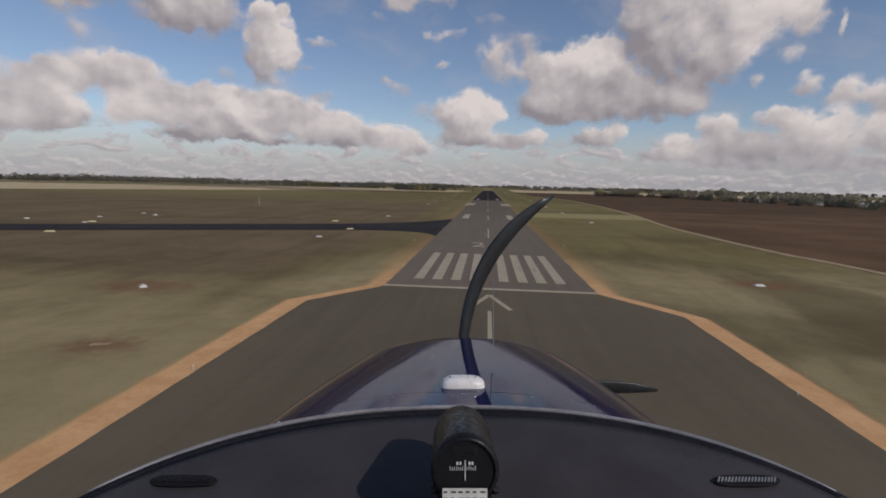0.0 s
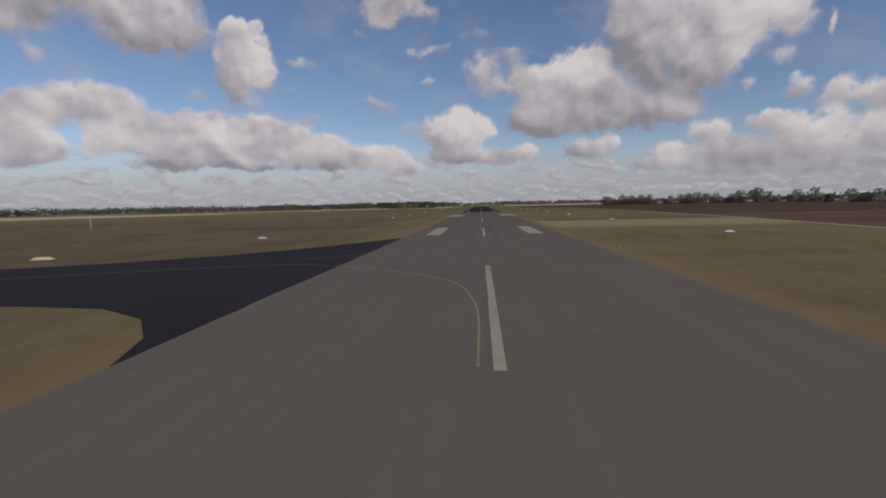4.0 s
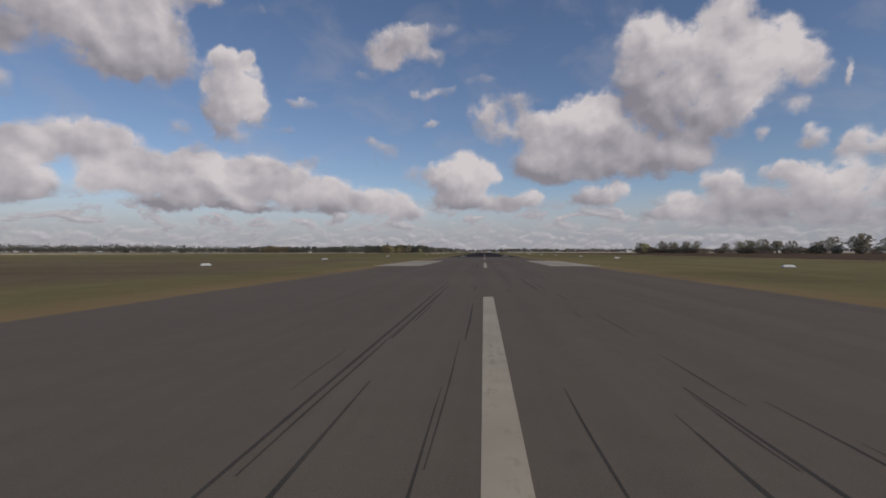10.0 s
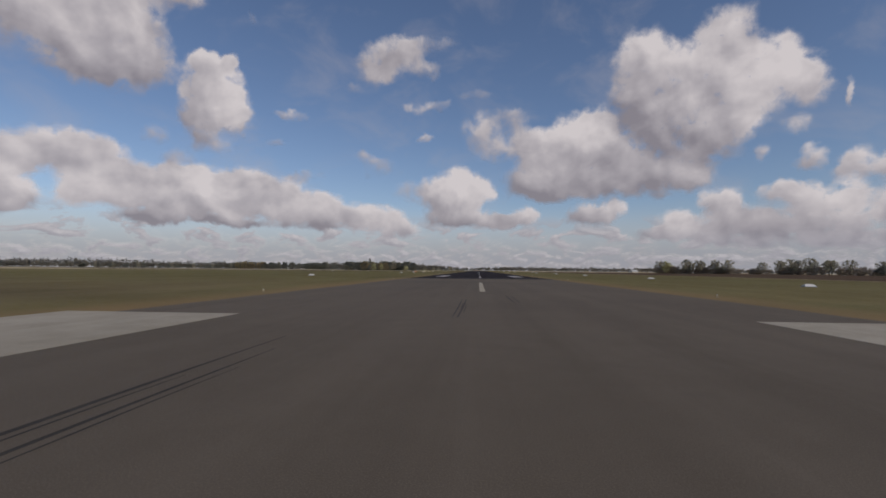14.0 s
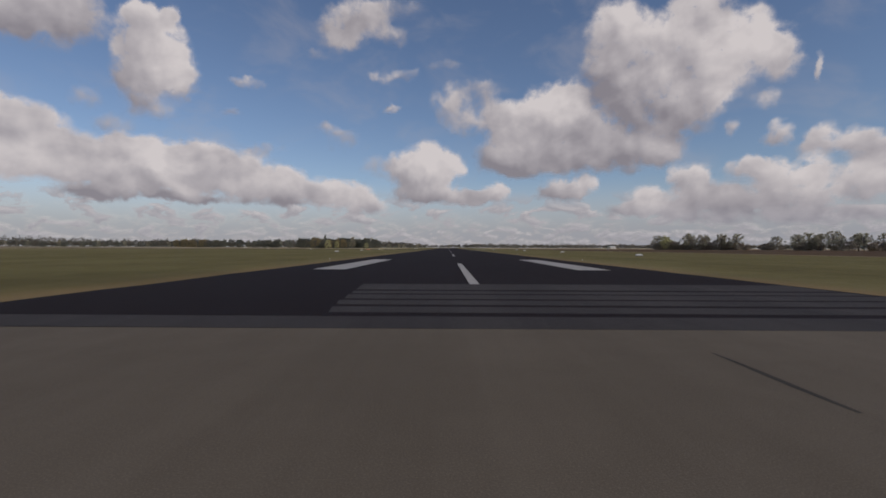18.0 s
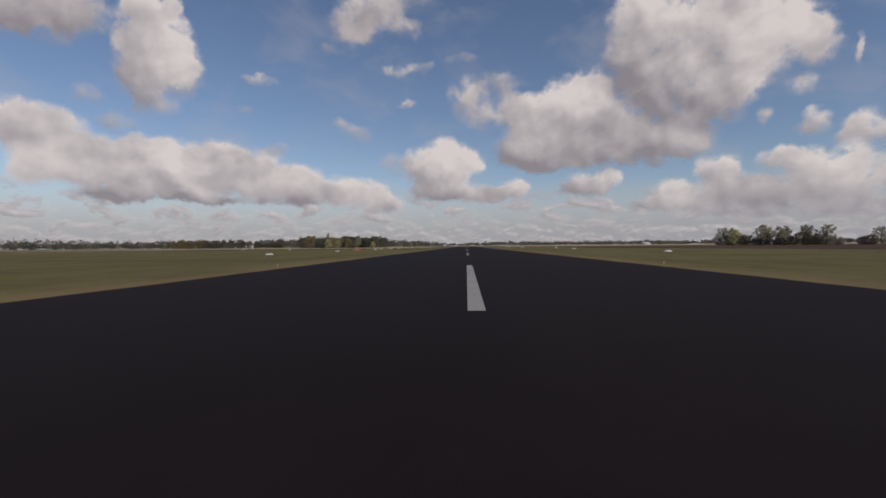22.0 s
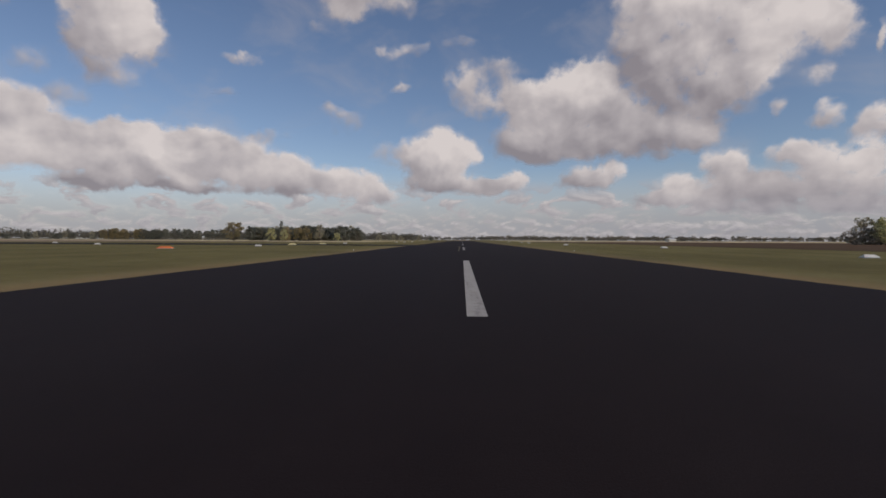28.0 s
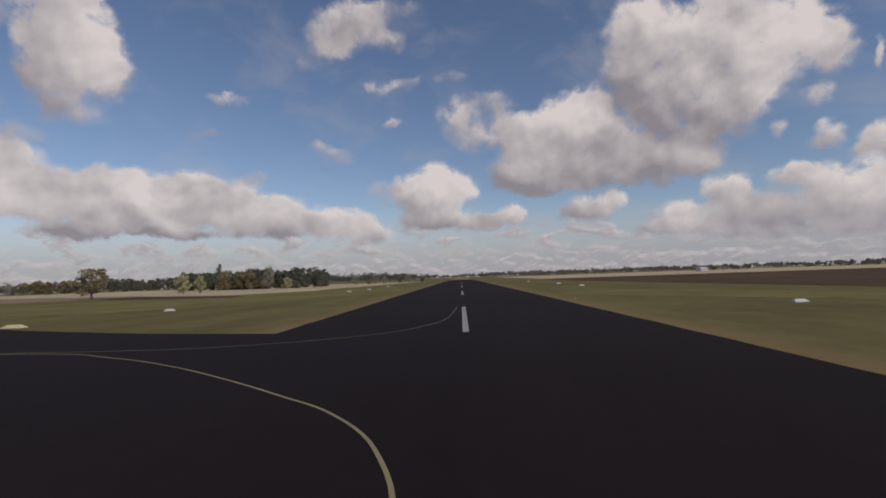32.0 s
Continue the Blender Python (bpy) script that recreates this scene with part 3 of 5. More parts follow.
# small cumulus on the left
near.puff(-30.2, 19.0, 2.3, 2.4, 0.78, 1.00)
near.puff(-28.0, 17.9, 2.6, 2.8, 0.80, 1.00)
near.puff(-31.0, 16.4, 1.7, 2.8, 0.56, 0.75)
near.puff(-27.6, 15.7, 2.6, 2.0, 0.60, 1.00)
near.puff(-30.4, 14.7, 2.0, 2.0, 0.50, 0.65)
near.puff(-27.5, 20.8, 1.1, 1.1, 0.74, 0.80)
near.puff(-30.0, 20.4, 1.4, 1.3, 0.86, 0.90)
near.puff(-29.5, 12.7, 2.8, 1.4, 0.55, 0.45)
near.puff(-34.3, 13.1, 1.6, 1.2, 0.50, 0.42)
near.puff(-32.4, 10.8, 2.2, 1.1, 0.50, 0.45)
# cloud high on the left
near.puff(-45.1, 21.2, 6.2, 3.3, 0.60, 1.00)
near.puff(-40.0, 21.7, 4.9, 3.8, 0.58, 1.00)
near.puff(-36.1, 21.1, 3.1, 3.5, 0.56, 0.90)
near.puff(-38.4, 18.0, 3.0, 2.0, 0.42, 0.90)
near.puff(-35.0, 19.2, 2.6, 1.8, 0.50, 0.65)
near.puff(-40.7, 18.5, 3.3, 2.0, 0.44, 0.90)
near.puff(-46.0, 23.6, 7.1, 2.6, 0.66, 1.00)
near.puff(-39.2, 25.7, 6.1, 2.3, 0.66, 1.00)
near.puff(-31.6, 26.1, 1.7, 1.2, 0.60, 0.60)
near.puff(-33.3, 26.2, 2.2, 1.4, 0.60, 0.80)
near.puff(-50.2, 18.7, 3.3, 2.5, 0.58, 1.00)
near.puff(-48.6, 15.1, 1.5, 1.4, 0.50, 0.45)
near.hang()
bank = Cloud("long bank of pale cumulus with a grey base", 4100)
# long bank on the left
bank.puff(-43.4, 10.4, 3.9, 2.3, 0.74, 1.00)
bank.puff(-46.2, 9.4, 2.8, 2.0, 0.66, 1.00)
bank.puff(-40.0, 10.4, 3.3, 2.4, 0.76, 1.00)
bank.puff(-49.7, 8.4, 3.2, 2.1, 0.65, 1.00)
bank.puff(-37.1, 8.5, 3.5, 2.5, 0.74, 1.00)
bank.puff(-40.3, 7.1, 2.8, 1.9, 0.82, 0.90)
bank.puff(-33.1, 7.8, 3.8, 2.6, 0.74, 1.00)
bank.puff(-34.0, 6.0, 4.2, 1.6, 0.58, 1.00)
bank.puff(-30.1, 8.2, 3.1, 2.5, 0.90, 1.00)
bank.puff(-28.7, 6.1, 3.4, 1.5, 0.70, 1.00)
bank.puff(-26.2, 7.7, 3.5, 2.4, 0.70, 1.00)
bank.puff(-25.4, 9.6, 3.0, 1.5, 0.60, 0.70)
bank.puff(-22.3, 8.0, 3.7, 2.2, 0.74, 1.00)
bank.puff(-21.1, 6.2, 3.7, 1.4, 0.58, 1.00)
bank.puff(-18.0, 6.9, 3.2, 1.8, 0.74, 1.00)
bank.puff(-14.8, 6.1, 3.2, 1.6, 0.72, 1.00)
bank.puff(-11.5, 5.6, 3.3, 1.8, 0.76, 1.00)
bank.puff(-8.9, 4.6, 2.6, 1.2, 0.65, 0.80)
bank.puff(-19.9, 10.3, 2.5, 0.9, 0.50, 0.42)
bank.puff(-32.6, 9.6, 2.1, 1.4, 0.62, 0.60)
bank.puff(-28.1, 4.8, 5.2, 0.6, 0.28, 1.00)
bank.puff(-34.5, 4.8, 3.6, 0.8, 0.34, 0.90)
bank.puff(-19.8, 5.1, 4.4, 0.8, 0.40, 0.90)
bank.puff(-46.4, 6.9, 2.3, 2.0, 0.82, 1.00)
bank.puff(-45.2, 6.3, 1.8, 1.5, 0.74, 1.00)
bank.puff(-47.1, 5.1, 2.3, 1.1, 0.46, 1.00)
bank.puff(-43.2, 5.5, 1.7, 0.8, 0.42, 0.50)
bank.puff(-49.9, 6.0, 2.8, 2.1, 0.70, 1.00)
bank.hang()
scraps = Cloud("thin scraps of white cloud", 2900)
# scraps in the blue
scraps.puff(-10.3, 23.3, 3.7, 2.0, 0.62, 0.75)
scraps.puff(-11.9, 21.8, 3.0, 1.6, 0.55, 0.70)
scraps.puff(-8.3, 24.3, 2.3, 1.4, 0.62, 0.60)
scraps.puff(-5.3, 24.9, 2.7, 0.8, 0.55, 0.35)
scraps.puff(-6.2, 22.3, 2.0, 1.2, 0.50, 0.45)
scraps.puff(-14.5, 19.9, 1.6, 0.7, 0.45, 0.32)
scraps.puff(-21.1, 16.8, 2.2, 0.7, 0.60, 0.55)
scraps.puff(-23.1, 13.8, 1.7, 0.6, 0.50, 0.38)
scraps.puff(-7.2, 18.4, 2.0, 0.8, 0.68, 0.55)
scraps.puff(-4.5, 18.6, 1.7, 0.7, 0.50, 0.38)
scraps.puff(-6.1, 15.0, 1.1, 0.6, 0.60, 0.45)
scraps.puff(-25.6, 25.4, 0.6, 0.9, 0.55, 0.38)
scraps.puff(-11.7, 11.7, 2.3, 1.4, 0.50, 0.38)
scraps.puff(-13.3, 12.6, 1.6, 0.6, 0.50, 0.36)
scraps.hang()

# ---- ground and sealed surfaces ----
def ground_sheet():
    """One sheet to the horizon, finer near the strip, with slight unevenness away from it."""
    def steps(lo, hi, near_lo, near_hi, fine, coarse):
        out, v = [], lo
        while v < hi:
            out.append(v)
            v += fine if near_lo <= v < near_hi else coarse
        return out + [hi]

    xs, ys = steps(-5400, 5400, -300, 300, 30, 300), steps(-3000, 6000, -150, 1200, 45, 250)
    verts, faces = [], []
    for b in ys:
        for a in xs:
            off = max(0.0, abs(a) - 110) if b > -400 else 0
            z = -0.03 + min(0.0, noise.noise((a * 0.006, b * 0.006, 0)) * 0.004 * min(off, 200))
            verts.append((a, b, z))
    n = len(xs)
    for j in range(len(ys) - 1):
        for i in range(n - 1):
            faces.append((j * n + i, j * n + i + 1, (j + 1) * n + i + 1, (j + 1) * n + i))
    return tagged(new("ground", mesh_of("ground", verts, faces, GRASS)), "mown olive grass airfield with patches of bare red soil", "ground", kind="structure")


ground_sheet()
def ragged(points, step=2.5, rough=0.09, seed=1):
    """The outline with broken seal along its long sides."""
    rnd, out = random.Random(seed), []
    for k, p in enumerate(points):
        a, c = Vector(p), Vector(points[(k + 1) % len(points)])
        d = c - a
        n = max(1, int(d.length / step)) if abs(d.x) < 0.5 * abs(d.y) or d.length < 20 else 1
        side = Vector((-d.y, d.x)).normalized()
        for i in range(n):
            q = a + d * (i / n)
            if i:
                q += side * (rnd.uniform(-rough, rough) + 0.25 * rough * math.sin(q.y * 0.31 + q.x))
            out.append((q.x, q.y))
    return out


sheet("runway", ragged([(-15, -0.3), (15, -0.3), (15, 424.3), (-15, 424.3)]), SEAL, 0.0, "worn grey bitumen runway with faded markings", "runway", thick=0.2)
sheet("runway_apron", ragged([(-22.4, -260), (22.4, -260), (22.4, -11), (15, -0.3), (-15, -0.3), (-22.4, -11)], 2.0, 0.05, 2), PAD_SEAL, -0.002, "dark brown-grey sealed area before the threshold", "apron", thick=0.2)
sheet("runway_extension", ragged([(-15, 424.3), (15, 424.3), (15, 1420), (-15, 1420)], 3.0, 0.10, 3), ASPHALT, 0.0, "freshly laid black asphalt runway surface", "runway", thick=0.2)
for y0, y1, x0 in ((424.4, 426.2, -14.8), (426.9, 428.2, -4.3), (428.7, 430.0, -4.5), (430.4, 431.9, -4.6), (432.3, 433.4, -4.7), (434.0, 437.2, -4.9)):
    sheet("asphalt_patch", [(x0, y0), (14.7, y0 - 0.2), (14.7, y1 - 0.1), (x0 - 0.2, y1)], MILLED, 0.004, "scraped dark grey strip where old and new asphalt meet", "asphalt patch", thick=0.003)


sheet("taxiway", [(-15, 70), (-16.5, 74), (-19.5, 78), (-24, 80.8), (-31, 81.8), (-40, 80.5), (-57, 75), (-92, 62.5), (-145, 43), (-420, -62), (-426, -44), (-166, 57), (-110, 77.5), (-62, 97.5), (-44, 106), (-34, 113.5), (-27, 122), (-20.5, 132.5), (-15, 144)], TAXI_ASPHALT, -0.003, "dark asphalt taxiway joining the runway with curved fillets", "taxiway", thick=0.2)
sheet("taxiway", [(-15, 779), (-15.5, 781.6), (-18, 783.3), (-26, 784.8), (-60, 786.5), (-400, 780), (-400, 838), (-90, 829), (-62, 824.5), (-50.6, 820.8), (-44.9, 818), (-35.6, 814), (-29, 811.3), (-22, 809.2), (-18, 808.3), (-15, 807.6)], ASPHALT, -0.003, "dark asphalt taxiway joining the runway with curved fillets", "taxiway", thick=0.2)

# paddocks beyond the mown strip
sheet("field", [(74, -250), (71, 60), (73, 150), (84, 220), (87, 262), (786, 262), (800, -250)], RED_PLOUGH, -0.012, "bare reddish-brown ploughed paddock", "field", thick=0.4)
sheet("field", [(87, 262), (92, 330), (96, 500), (86, 620), (74, 700), (71, 780), (70, 842), (66, 911), (62, 993), (57, 1074), (66, 1170), (470, 1130), (620, 800), (760, 300), (786, 262)], PLOUGHED, -0.012, "bare ploughed brown paddock", "field", thick=0.4)
sheet("field", [(-1500, -100), (-760, 150), (-520, 380), (-360, 680), (-210, 925), (-141, 984), (-115, 965), (-84, 946), (-58, 925), (-52, 935), (-68, 1005), (-58, 1120), (-40, 1330), (-330, 1420), (-800, 900), (-1700, 500)], STRAW, -0.014, "pale strip of dry straw-coloured grass", "field", thick=0.4)
sheet("field", [(68, 1174), (80, 1950), (720, 1900), (1250, 1150), (1300, 300), (772, 300), (625, 805), (474, 1134)], STRAW, -0.014, "pale strip of dry straw-coloured grass", "field", thick=0.4)
sheet("field", [(-700, 890), (-330, 872), (-220, 893), (-165, 940), (-138, 962), (-150, 1000), (-290, 1060), (-700, 1120)], PINK_SOIL, -0.010, "bare pinkish-brown paddock before the grove", "field", thick=0.4)
sheet("field", [(-152, 964), (-118, 936), (-72, 917), (-69, 926), (-84, 944), (-115, 964), (-141, 984)], PLOUGHED, -0.009, "narrow strip of dark turned earth beside the lone tree", "field", thick=0.4)
sheet("field", [(-105, 842), (-60, 850), (-20, 905), (-17, 985), (-55, 1000), (-90, 955), (-130, 900)], PALE_GRASS, -0.013, "strip of paler mown grass beside the runway", "field", thick=0.4)
sheet("field", [(19, 862), (30, 849), (52, 816), (60, 828), (48, 862), (24, 900)], PALE_GRASS, -0.013, "strip of paler mown grass beside the runway", "field", thick=0.4)


def ribbon(points, w):
    """The outline of a strip of width w along points."""
    left, right = [], []
    for i, p in enumerate(points):
        a, b = Vector(points[max(0, i - 1)]), Vector(points[min(len(points) - 1, i + 1)])
        n = (b - a).normalized()
        left.append((p[0] - n.y * w / 2, p[1] + n.x * w / 2))
        right.append((p[0] + n.y * w / 2, p[1] - n.x * w / 2))
    return left, right


def strip(name, points, w, mat, z, parent=None, label="", category="", kind="", thick=0.004):
    left, right = ribbon(points, w)
    n = len(points)
    verts = [(*p, z) for p in left] + [(*p, z) for p in right] + [(*p, z - thick) for p in left] + [(*p, z - thick) for p in right]
    faces = [(i, n + i, n + i + 1, i + 1) for i in range(n - 1)]
    faces += [(i, i + 1, 2 * n + i + 1, 2 * n + i) for i in range(n - 1)] + [(n + i, 3 * n + i, 3 * n + i + 1, n + i + 1) for i in range(n - 1)]
    faces += [(0, 2 * n, 3 * n, n), (n - 1, 2 * n - 1, 4 * n - 1, 3 * n - 1)]
    ob = new(name, mesh_of(name, verts, faces, mat))
    ob.parent = parent
    return tagged(ob, label, category, kind=kind)


def smooth_line(points, n=6):
    """A rounder line through points."""
    out = []
    for i in range(len(points) - 1):
        p0, p1, p2, p3 = (Vector(points[min(max(k, 0), len(points) - 1)]) for k in (i - 1, i, i + 1, i + 2))
        for k in range(n):
            t = k / n
            out.append(tuple(0.5 * (2 * p1 + (p2 - p0) * t + (2 * p0 - 5 * p1 + 4 * p2 - p3) * t * t + (3 * p1 - p0 - 3 * p2 + p3) * t ** 3)))
    return out + [tuple(points[-1])]


strip("track", smooth_line([(79, -250), (74, 10), (70, 60), (71, 130), (80, 205), (90, 330), (94, 500), (85, 620), (73, 700)]), 2.2, TRACK_SOIL, -0.008, None, "narrow pale dirt track along the ploughed paddock", "track", "structure", 0.1)

# ---- painted markings ----
marks = thing("runway_markings", "worn white painted threshold bars, numerals and stripes", "runway marking")
marks["kind"] = "structure"
MZ = 0.006


def mark(name, x0, x1, y0, y1, mat=WHITE_PAINT, label="", thick=0.004):
    return tagged(strip(name, [((x0 + x1) / 2, y0), ((x0 + x1) / 2, (y0 + y1) / 2), ((x0 + x1) / 2, y1)], x1 - x0, mat, MZ, marks, thick=thick), label)


mark("threshold_line", -15, 15, -0.35, 0.85, WHITE_PAINT, "white line across the threshold")
for side in (-1, 1):
    for k in range(4):
        c = side * (2.27 + 2.88 * k)
        mark("threshold_bar", c - 0.76, c + 0.76, 6.0, 36.0)
    mark("touchdown_block", side * 10.15 - 1.45, side * 10.15 + 1.45, 149.0, 180.3)
    mark("touchdown_block", side * 10.4 - 1.3, side * 10.4 + 1.3, 452.2, 484.5, FRESH_PAINT, "fresh white touchdown block")
    tagged(mark("faded_panel", side * 13.4 - 3.6, side * 13.4 + 3.6, 297.3, 341.0, CONCRETE, thick=0.06), "large pale faded grey panel")
for k in range(5):
    mark("centreline_stripe", -0.24, 0.24, 69.6 + 73.5 * k, 99.6 + 73.5 * k)
for k in range(5, 18):
    mark("centreline_stripe", -0.06, 0.42, 69.6 + 73.5 * k, 99.6 + 73.5 * k, FRESH_PAINT)


def letter(text, x0, x1, y0, y1, z, parent, mat, name):
    """A painted character of the built-in font, stretched over a rectangle."""
    cu = bpy.data.curves.new("glyph", "FONT")
    cu.body = text
    tmp = bpy.data.objects.new("glyph", cu)
    scene.collection.objects.link(tmp)
    dg = bpy.context.evaluated_depsgraph_get()
    me = bpy.data.meshes.new_from_object(tmp.evaluated_get(dg))
    bpy.data.objects.remove(tmp)
    co = np.array([v.co[:] for v in me.vertices])
    lo, hi = co.min(0), co.max(0)
    for v in me.vertices:
        v.co = (x0 + (v.co.x - lo[0]) / (hi[0] - lo[0]) * (x1 - x0), y0 + (v.co.y - lo[1]) / (hi[1] - lo[1]) * (y1 - y0), z)
    me.materials.clear()
    me.materials.append(mat)
    ob = new(name, me)
    ob.parent = parent
    return ob


letter("2", -4.1, -0.95, 48.5, 57.3, MZ, marks, WHITE_PAINT, "numeral")
letter("3", 0.75, 4.05, 48.5, 57.3, MZ, marks, WHITE_PAINT, "numeral")
for side in (-1, 1):
    strip("arrow_wing", [(0.0, -3.6), (side * 2.5, -11.4)], 0.66, WHITE_PAINT, MZ + (0.001 if side > 0 else 0), marks, "white arrowhead stroke")
strip("arrow_stem", [(0.0, -12.2), (0.0, -40.0)], 0.45, WHITE_PAINT, MZ, marks, "white arrow shaft")
strip("arrow_stem", [(0.0, -60.0), (0.0, -90.0)], 0.45, WHITE_PAINT, MZ, marks, "white arrow shaft")

lines = thing("taxi_lines", "thin yellow taxi guide lines curving off the runway", "taxi line")
lines["kind"] = "structure"
for pts in ([(-0.8, 70), (-0.9, 80), (-2.0, 87.5), (-3.6, 91.3), (-5.5, 93.6), (-9.4, 97.2), (-12.6, 99.5), (-17.1, 101.8), (-23, 102.4), (-40, 96.5), (-100, 71.5), (-150, 51)],
            [(-22, 106.5), (-17.5, 110.8), (-13, 114.3), (-9.9, 116.3), (-7.5, 117.6), (-5.9, 118.4), (-4.2, 120), (-2.4, 124), (-1.2, 132.3), (-0.8, 157), (-0.8, 192)],
            [(-0.7, 722), (-0.7, 762), (-1.1, 775), (-2.2, 780.2), (-4.2, 783.6), (-6.5, 785.9), (-10.2, 789.3), (-15, 793.2), (-20.8, 796.8), (-29, 799.6), (-60, 801.5), (-150, 802)],
            [(-32, 800.4), (-24, 799.8), (-17.5, 799.8), (-12.2, 801.4), (-7.2, 804.2), (-4, 808.4), (-1.6, 816.5), (-0.7, 835)]):
    faint = pts[0][0] in (-22, -32)
    strip("guide_line", smooth_line(pts), 0.10 if faint else 0.115, FADED_YELLOW if faint else YELLOW_PAINT, MZ, lines)


def tyre_marks():
    """Rubber laid down by landing wheels, in long pairs and short scuffs."""
    rnd = random.Random(5)
    verts, faces = [], []

    def streak(x, y, length, w, drift):
        n, k = 6, len(verts)
        z = 0.0015 + 0.000006 * len(faces) / 6
        for i in range(n + 1):
            f = i / n
            ww = w * (0.25 + 0.75 * math.sin(math.pi * min(1, 0.12 + f * 0.85)))
            cx = x + drift * f + 0.012 * math.sin(6 * f + x)
            verts.extend([(cx - ww / 2, y + length * f, z), (cx + ww / 2, y + length * f, z)])
        for i in range(n):
            faces.append((k + 2 * i, k + 2 * i + 1, k + 2 * i + 3, k + 2 * i + 2))

    # the bold streaks of touching wheels: place across, start, end
    bold = [(2.3, 209, 229), (3.0, 211, 231), (2.0, 181, 203), (2.55, 185, 189), (0.35, 190, 193.5), (0.55, 190, 193), (-2.6, 186, 192), (-2.2, 185, 188), (-4.1, 190, 192),
            (-1.9, 288, 314), (-1.3, 288, 314), (1.5, 295, 309), (2.0, 296, 310), (1.2, 284, 287), (3.3, 419, 422), (-2.75, 226, 257), (-2.1, 215, 231), (0.65, 218, 227), (3.4, 215, 225),
            (2.2, 205, 211), (2.75, 252, 268), (3.3, 251, 262), (-2.5, 235, 255), (-1.35, 341, 353), (-1.15, 341, 353), (1.65, 350, 358), (1.95, 350, 358), (-5.45, 322, 335), (-4.9, 322, 333), (1.7, 168, 194), (1.0, 167, 190)]
    bold += [(2.35, 143, 156), (2.8, 142, 156), (-1.4, 161, 175)]
    for x, y0, y1 in bold:
        streak(x, y0, y1 - y0, rnd.uniform(0.075, 0.115), rnd.gauss(0, 0.03))
        if y1 - y0 > 10 and rnd.random() < 0.5:
            streak(x + 0.16, y0 + rnd.uniform(1, 4), (y1 - y0) * rnd.uniform(0.3, 0.6), 0.05, 0.0)
    # fainter old ones between them
    for _ in range(110):
        y = rnd.choice([rnd.gauss(165, 25), rnd.gauss(200, 25), rnd.gauss(240, 30), rnd.uniform(120, 400)])
        x = rnd.gauss(0.6, 2.8)
        x = x if abs(x) > 0.5 else x + 1.2
        streak(x, min(max(y, 108), 410), rnd.uniform(1.5, 9.0), rnd.uniform(0.025, 0.06), rnd.gauss(0, 0.02))
    me = mesh_of("tyre_marks", verts, faces, RUBBER)
    return tagged(new("tyre_marks", me), "black rubber tyre streaks on the grey seal", "tyre marks", kind="stuff")


tyre_marks()


# ---- markers and lights along the strip ----
def gable_marker(mat, label, group, long=1.6, wide=0.9, high=0.36):
    """A hipped sheet-metal marker: four sloping panels on a low frame, on pegs."""
    e = thing("gable_marker", label, "runway marker", group=group)
    a, b, r, z0 = long / 2, wide / 2, long * 0.34, 0.05
    base = [(-a, -b, z0), (a, -b, z0), (a, b, z0), (-a, b, z0)]
    ridge = [(-r, 0, high), (r, 0, high)]
    for pts in ((base[0], base[1], ridge[1], ridge[0]), (base[2], base[3], ridge[0], ridge[1]), (base[1], base[2], ridge[1]), (base[3], base[0], ridge[0])):
        bm = bmesh.new()
        f = bm.faces.new([bm.verts.new(p) for p in pts])
        bm.normal_update()
        ext = bmesh.ops.extrude_face_region(bm, geom=[f])
        bmesh.ops.translate(bm, vec=f.normal * -0.012, verts=[v for v in ext["geom"] if isinstance(v, bmesh.types.BMVert)])
        bmesh.ops.recalc_face_normals(bm, faces=bm.faces)
        part("panel", bm, mat, e)
    bm = bmesh.new()
    for x0, x1, y0, y1 in ((-a, a, -b - 0.02, -b + 0.02), (-a, a, b - 0.02, b + 0.02), (-a - 0.02, -a + 0.02, -b, b), (a - 0.02, a + 0.02, -b, b)):
        box(bm, x0, x1, y0, y1, 0.0, 0.07)
    part("base_frame", bm, GALV, e, "galvanised base frame")
    for sx in (-1, 1):
        bm = bmesh.new()
        tube(bm, [(sx * a * 0.9, 0, -0.2), (sx * a * 0.9, 0, 0.1)], [0.02, 0.02], 6)
        part("peg", bm, GALV, e)
    return e


def place_all(make, spots, z=-0.03):
    first = make()
    for k, (x, y, turn) in enumerate(spots):
        m = pose(x, y, z, 0, 0, turn)
        if k == 0:
            first.matrix_world = m
        else:
            copy_thing(first, m)


W_L = [(-46.3, -7.5), (-44.9, 58.2), (-44.5, 148.5), (-44.4, 298), (-45.4, 360), (-45.6, 453.5), (-45.0, 608), (-46.5, 673), (-50.0, 765.0), (-48.7, 849), (-40, 943), (-38, 970), (-39, 1030)]
W_R = [(41.9, 10.8), (43.4, 143.5), (42.4, 218), (42.0, 295), (44.2, 392), (44.0, 452), (44.0, 530), (44.2, 608), (44.0, 701.5), (48.5, 767), (37, 824), (37, 922), (38, 963), (38, 1050)]
OUT_W = [(-155, 84), (-141.5, 99.3), (-131, 115), (-128, 77), (-141, 122), (-150, 822), (-104, 782.8)]
place_all(lambda: gable_marker(MARKER_WHITE, "white hipped sheet-metal marker on the mown grass", "white strip markers"),
          [(x, y, -48 if y < 0 else 6 * math.sin(3 * y)) for x, y in W_L + W_R + OUT_W])
